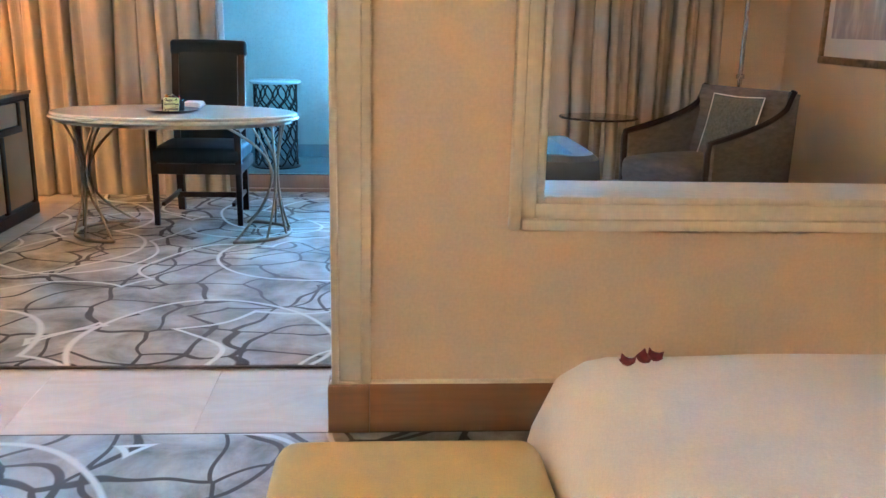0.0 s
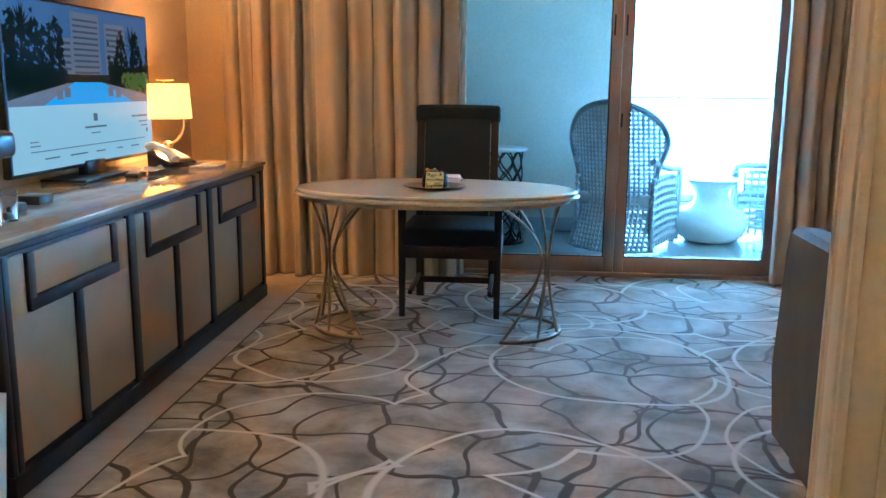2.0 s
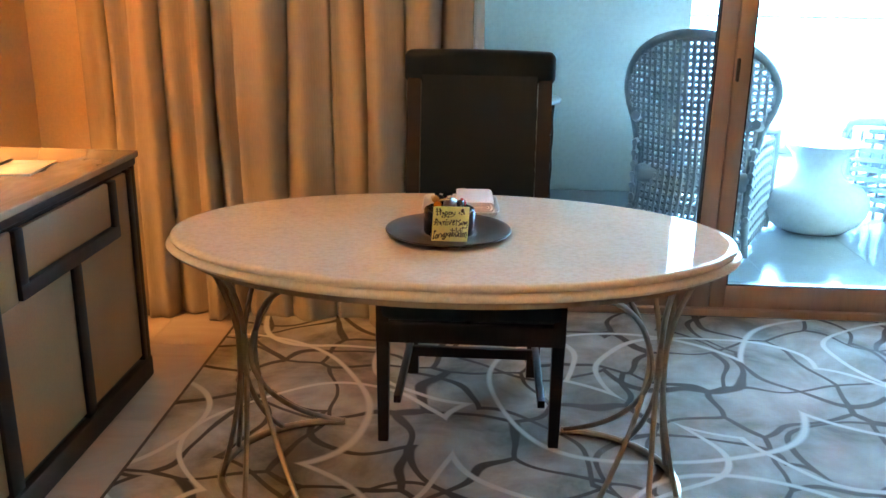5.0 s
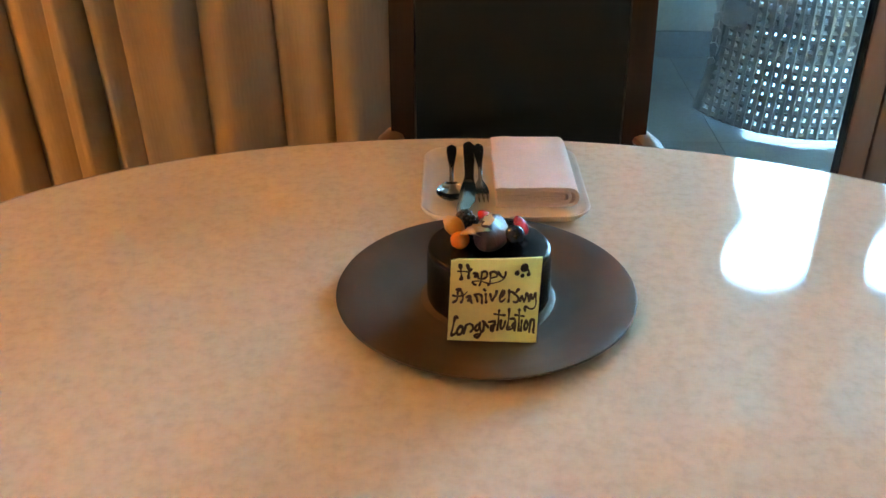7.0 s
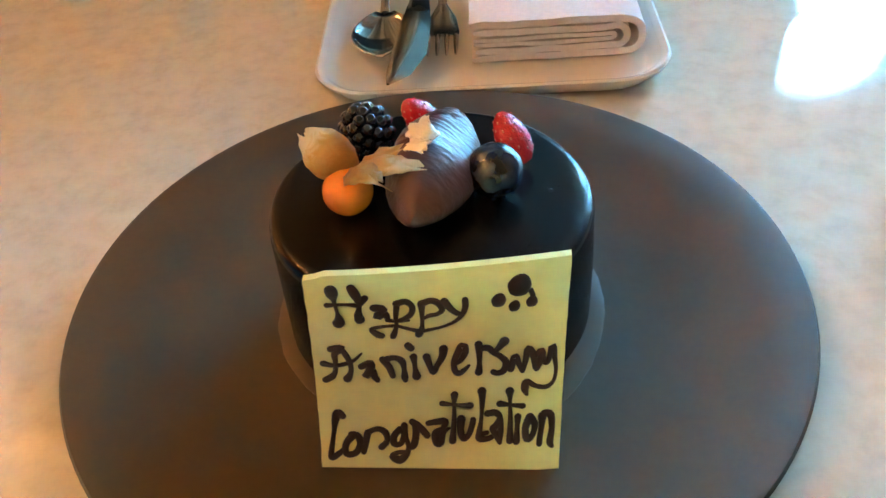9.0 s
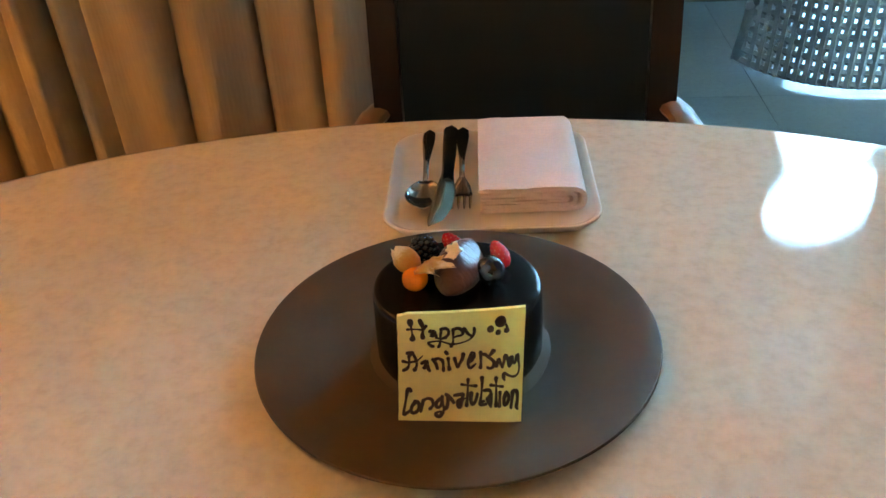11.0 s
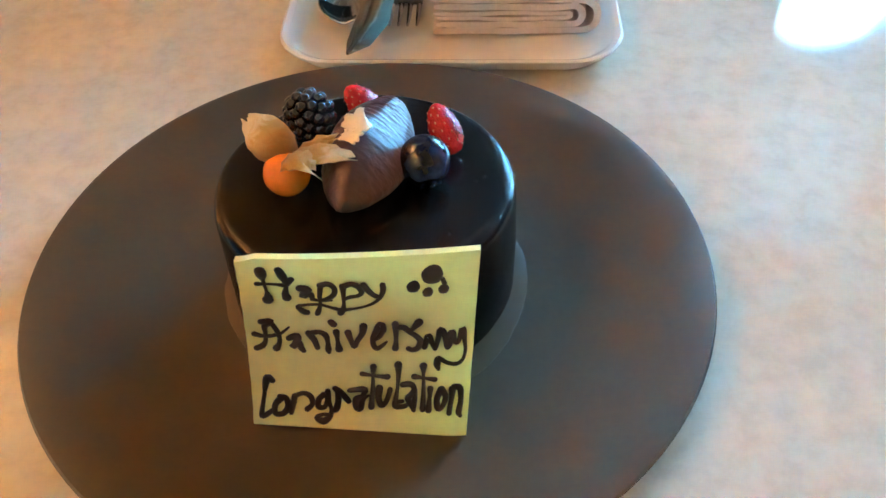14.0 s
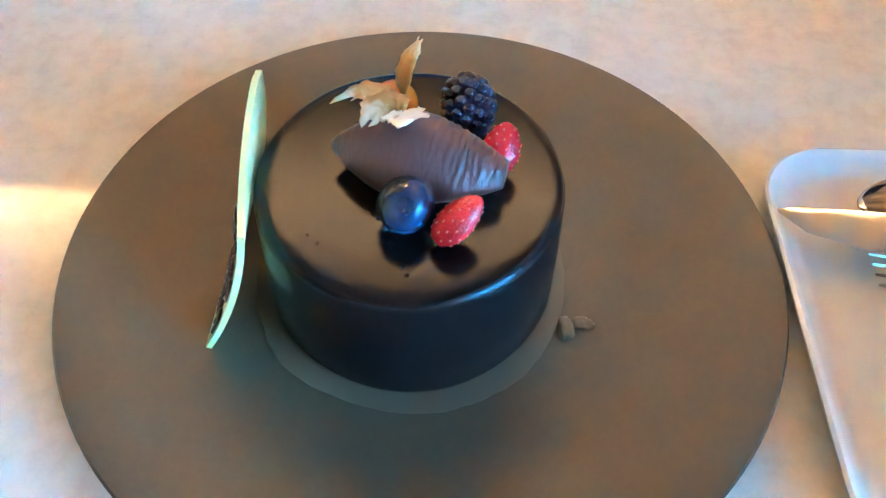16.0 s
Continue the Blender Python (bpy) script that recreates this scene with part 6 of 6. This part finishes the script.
def folded(x0, xr, z0, z1, th, seed):
    """A cloth layer that runs out, turns round a loose edge on one side and runs back over itself."""
    r, zc = (z1 - z0) / 2, (z1 + z0) / 2
    line = [(x0 + (xr - x0) * i / 12, z0) for i in range(12)]
    line += [(xr + r * math.sin(math.pi * i / 10), zc - r * math.cos(math.pi * i / 10)) for i in range(11)]
    line += [(xr + (x0 - 0.001 - xr) * i / 12, z1) for i in range(1, 13)]
    b = bmesh.new()
    rows = []
    for j in range(19):
        y = -0.082 + 0.164 * j / 18
        ring = []
        for side in (1, -1):
            pts = []
            for i, (x, z) in enumerate(line):
                p, n = line[max(0, i - 1)], line[min(len(line) - 1, i + 1)]
                d = Vector((n[0] - p[0], n[1] - p[1])).normalized()
                t = th / 2 * (0.55 if i in (0, len(line) - 1) else 1.0)
                w = 0.0008 * noise.noise(Vector((x * 45, y * 35, seed))) + 0.0006 * noise.noise(Vector((x * 120, y * 90, seed + z * 200)))
                pts.append((x + side * t * -d.y, y + 0.0016 * noise.noise(Vector((x * 35, z * 160, seed))) * (2 * j / 18 - 1), z + side * t * d.x + w))
            ring += pts if side > 0 else pts[::-1]
        rows.append([b.verts.new(q) for q in ring])
    for q, w in zip(rows, rows[1:]):
        for i in range(len(q)):
            k = (i + 1) % len(q)
            b.faces.new((q[i], q[k], w[k], w[i]))
    b.faces.new(rows[0])
    b.faces.new(rows[-1])
    return b


part("fold", folded(-0.051, 0.038, 0.0024, 0.0242, 0.0044, 1), napkin_cloth, nap, "outer fold of the napkin")
part("fold", folded(-0.049, 0.034, 0.0072, 0.0192, 0.0042, 5), napkin_cloth, nap, "inner fold of the napkin")
part("fold", folded(-0.0495, 0.031, 0.0115, 0.0150, 0.0026, 9), napkin_cloth, nap, "middle fold of the napkin")


def strip(pts, widths, th):
    """A flat metal blank along (x, y, z) points."""
    b = bmesh.new()
    rows = []
    for (x, y, z), w in zip(pts, widths):
        rows.append([b.verts.new(q) for q in ((x - w / 2, y, z), (x, y, z + th), (x + w / 2, y, z), (x, y, z - th * 0.6))])
    for r, q in zip(rows, rows[1:]):
        for i in range(4):
            b.faces.new((r[i], r[(i + 1) % 4], q[(i + 1) % 4], q[i]))
    b.faces.new(rows[0])
    b.faces.new(rows[-1])
    return b


HY = [0.103, 0.097, 0.078, 0.045, 0.020, 0.000, -0.012]
HZ = [0.0165, 0.0165, 0.0175, 0.0195, 0.0205, 0.0180, 0.0140]
HWd = [0.006, 0.013, 0.014, 0.010, 0.006, 0.0052, 0.0060]
spn = thing("spoon", "polished steel dessert spoon on the tray", "spoon", tray_m @ pose(-0.066, 0.0, 0.0, 0, 0, 0))
part("handle", strip([(0.0, y, z) for y, z in zip(HY, HZ)], HWd, 0.0016), steel, spn, sharp=60)
bowl = bmesh.new()
rows = []
for i in range(13):
    u = i / 12
    y = -0.010 - 0.056 * u
    w = 0.0200 * (math.sin(math.pi * (0.05 + 0.93 * u)) ** 0.6)
    rows.append([bowl.verts.new((w * math.sin(a), y, 0.0145 - 0.0075 * math.cos(a) * math.sin(math.pi * (0.1 + 0.8 * u)))) for a in [radians(q) for q in range(-80, 81, 16)]])
for r, q in zip(rows, rows[1:]):
    for i in range(len(r) - 1):
        bowl.faces.new((r[i], r[i + 1], q[i + 1], q[i]))
bo_ = part("bowl", bowl, steel, spn, sharp=180)
bo_.modifiers.new("thick", "SOLIDIFY").thickness = 0.0012
kn = thing("knife", "polished steel table knife resting on the tray edge", "knife", tray_m @ pose(-0.046, -0.003, 0.0, 0, 8, -1))
part("handle", strip([(0, 0.112, 0.017), (0, 0.104, 0.0175), (0, 0.05, 0.0195), (0, 0.0, 0.0205), (0, -0.02, 0.0205)], [0.012, 0.017, 0.015, 0.012, 0.014], 0.0032), steel, kn, sharp=60)
part("blade", strip([(0.0, -0.015, 0.0205), (-0.001, -0.04, 0.0195), (-0.003, -0.07, 0.0180), (-0.008, -0.092, 0.0165), (-0.013, -0.103, 0.0158)], [0.014, 0.019, 0.020, 0.014, 0.002], 0.0011), steel, kn, sharp=60)
fk = thing("fork", "polished steel dessert fork on the tray", "fork", tray_m @ pose(-0.029, 0.004, 0.0, 0, 0, 0))
part("handle", strip([(0.0, y, z) for y, z in zip(HY, HZ)], HWd, 0.0016), steel, fk, sharp=60)
part("neck", strip([(0, -0.010, 0.0145), (0, -0.025, 0.0125), (0, -0.040, 0.0115), (0, -0.046, 0.0115)], [0.006, 0.017, 0.021, 0.0205], 0.0012), steel, fk, sharp=60)
for k in range(4):
    x = (k - 1.5) * 0.0056
    part("tine", strip([(x, -0.045, 0.0115), (x, -0.060, 0.0118), (x, -0.074, 0.0140)], [0.0034, 0.0028, 0.0014], 0.0010), steel, fk, sharp=60)

# ---- pieces of the floors ----
def tile_mesh(name, w, d, th, mat):
    return mesh_from(name, box(0.0004, w - 0.0004, 0.0004, d - 0.0004, -th, 0.0, 0.0006, 1), mat)


floor_ob = bpy.data.objects["floor"]
T_ = 0.60
tm = tile_mesh("tile", T_, T_, 0.012, marble)
x = WX + 0.01
while x + T_ <= EX:
    y = -2.95
    while y + T_ <= 6.05:
        o = new("tile", tm)
        o.parent = floor_ob
        o.location = (x, y, 0.0)
        y += T_
    x += T_
bf = bpy.data.objects["balcony_floor"]
tm2 = tile_mesh("tile", T_, T_, 0.006, balcony_tile)
x = -3.2
while x + T_ <= 4.2:
    y = 6.13
    while y + T_ <= 10.1:
        o = new("tile", tm2)
        o.parent = bf
        o.location = (x, y, 0.0)
        y += T_
    x += T_
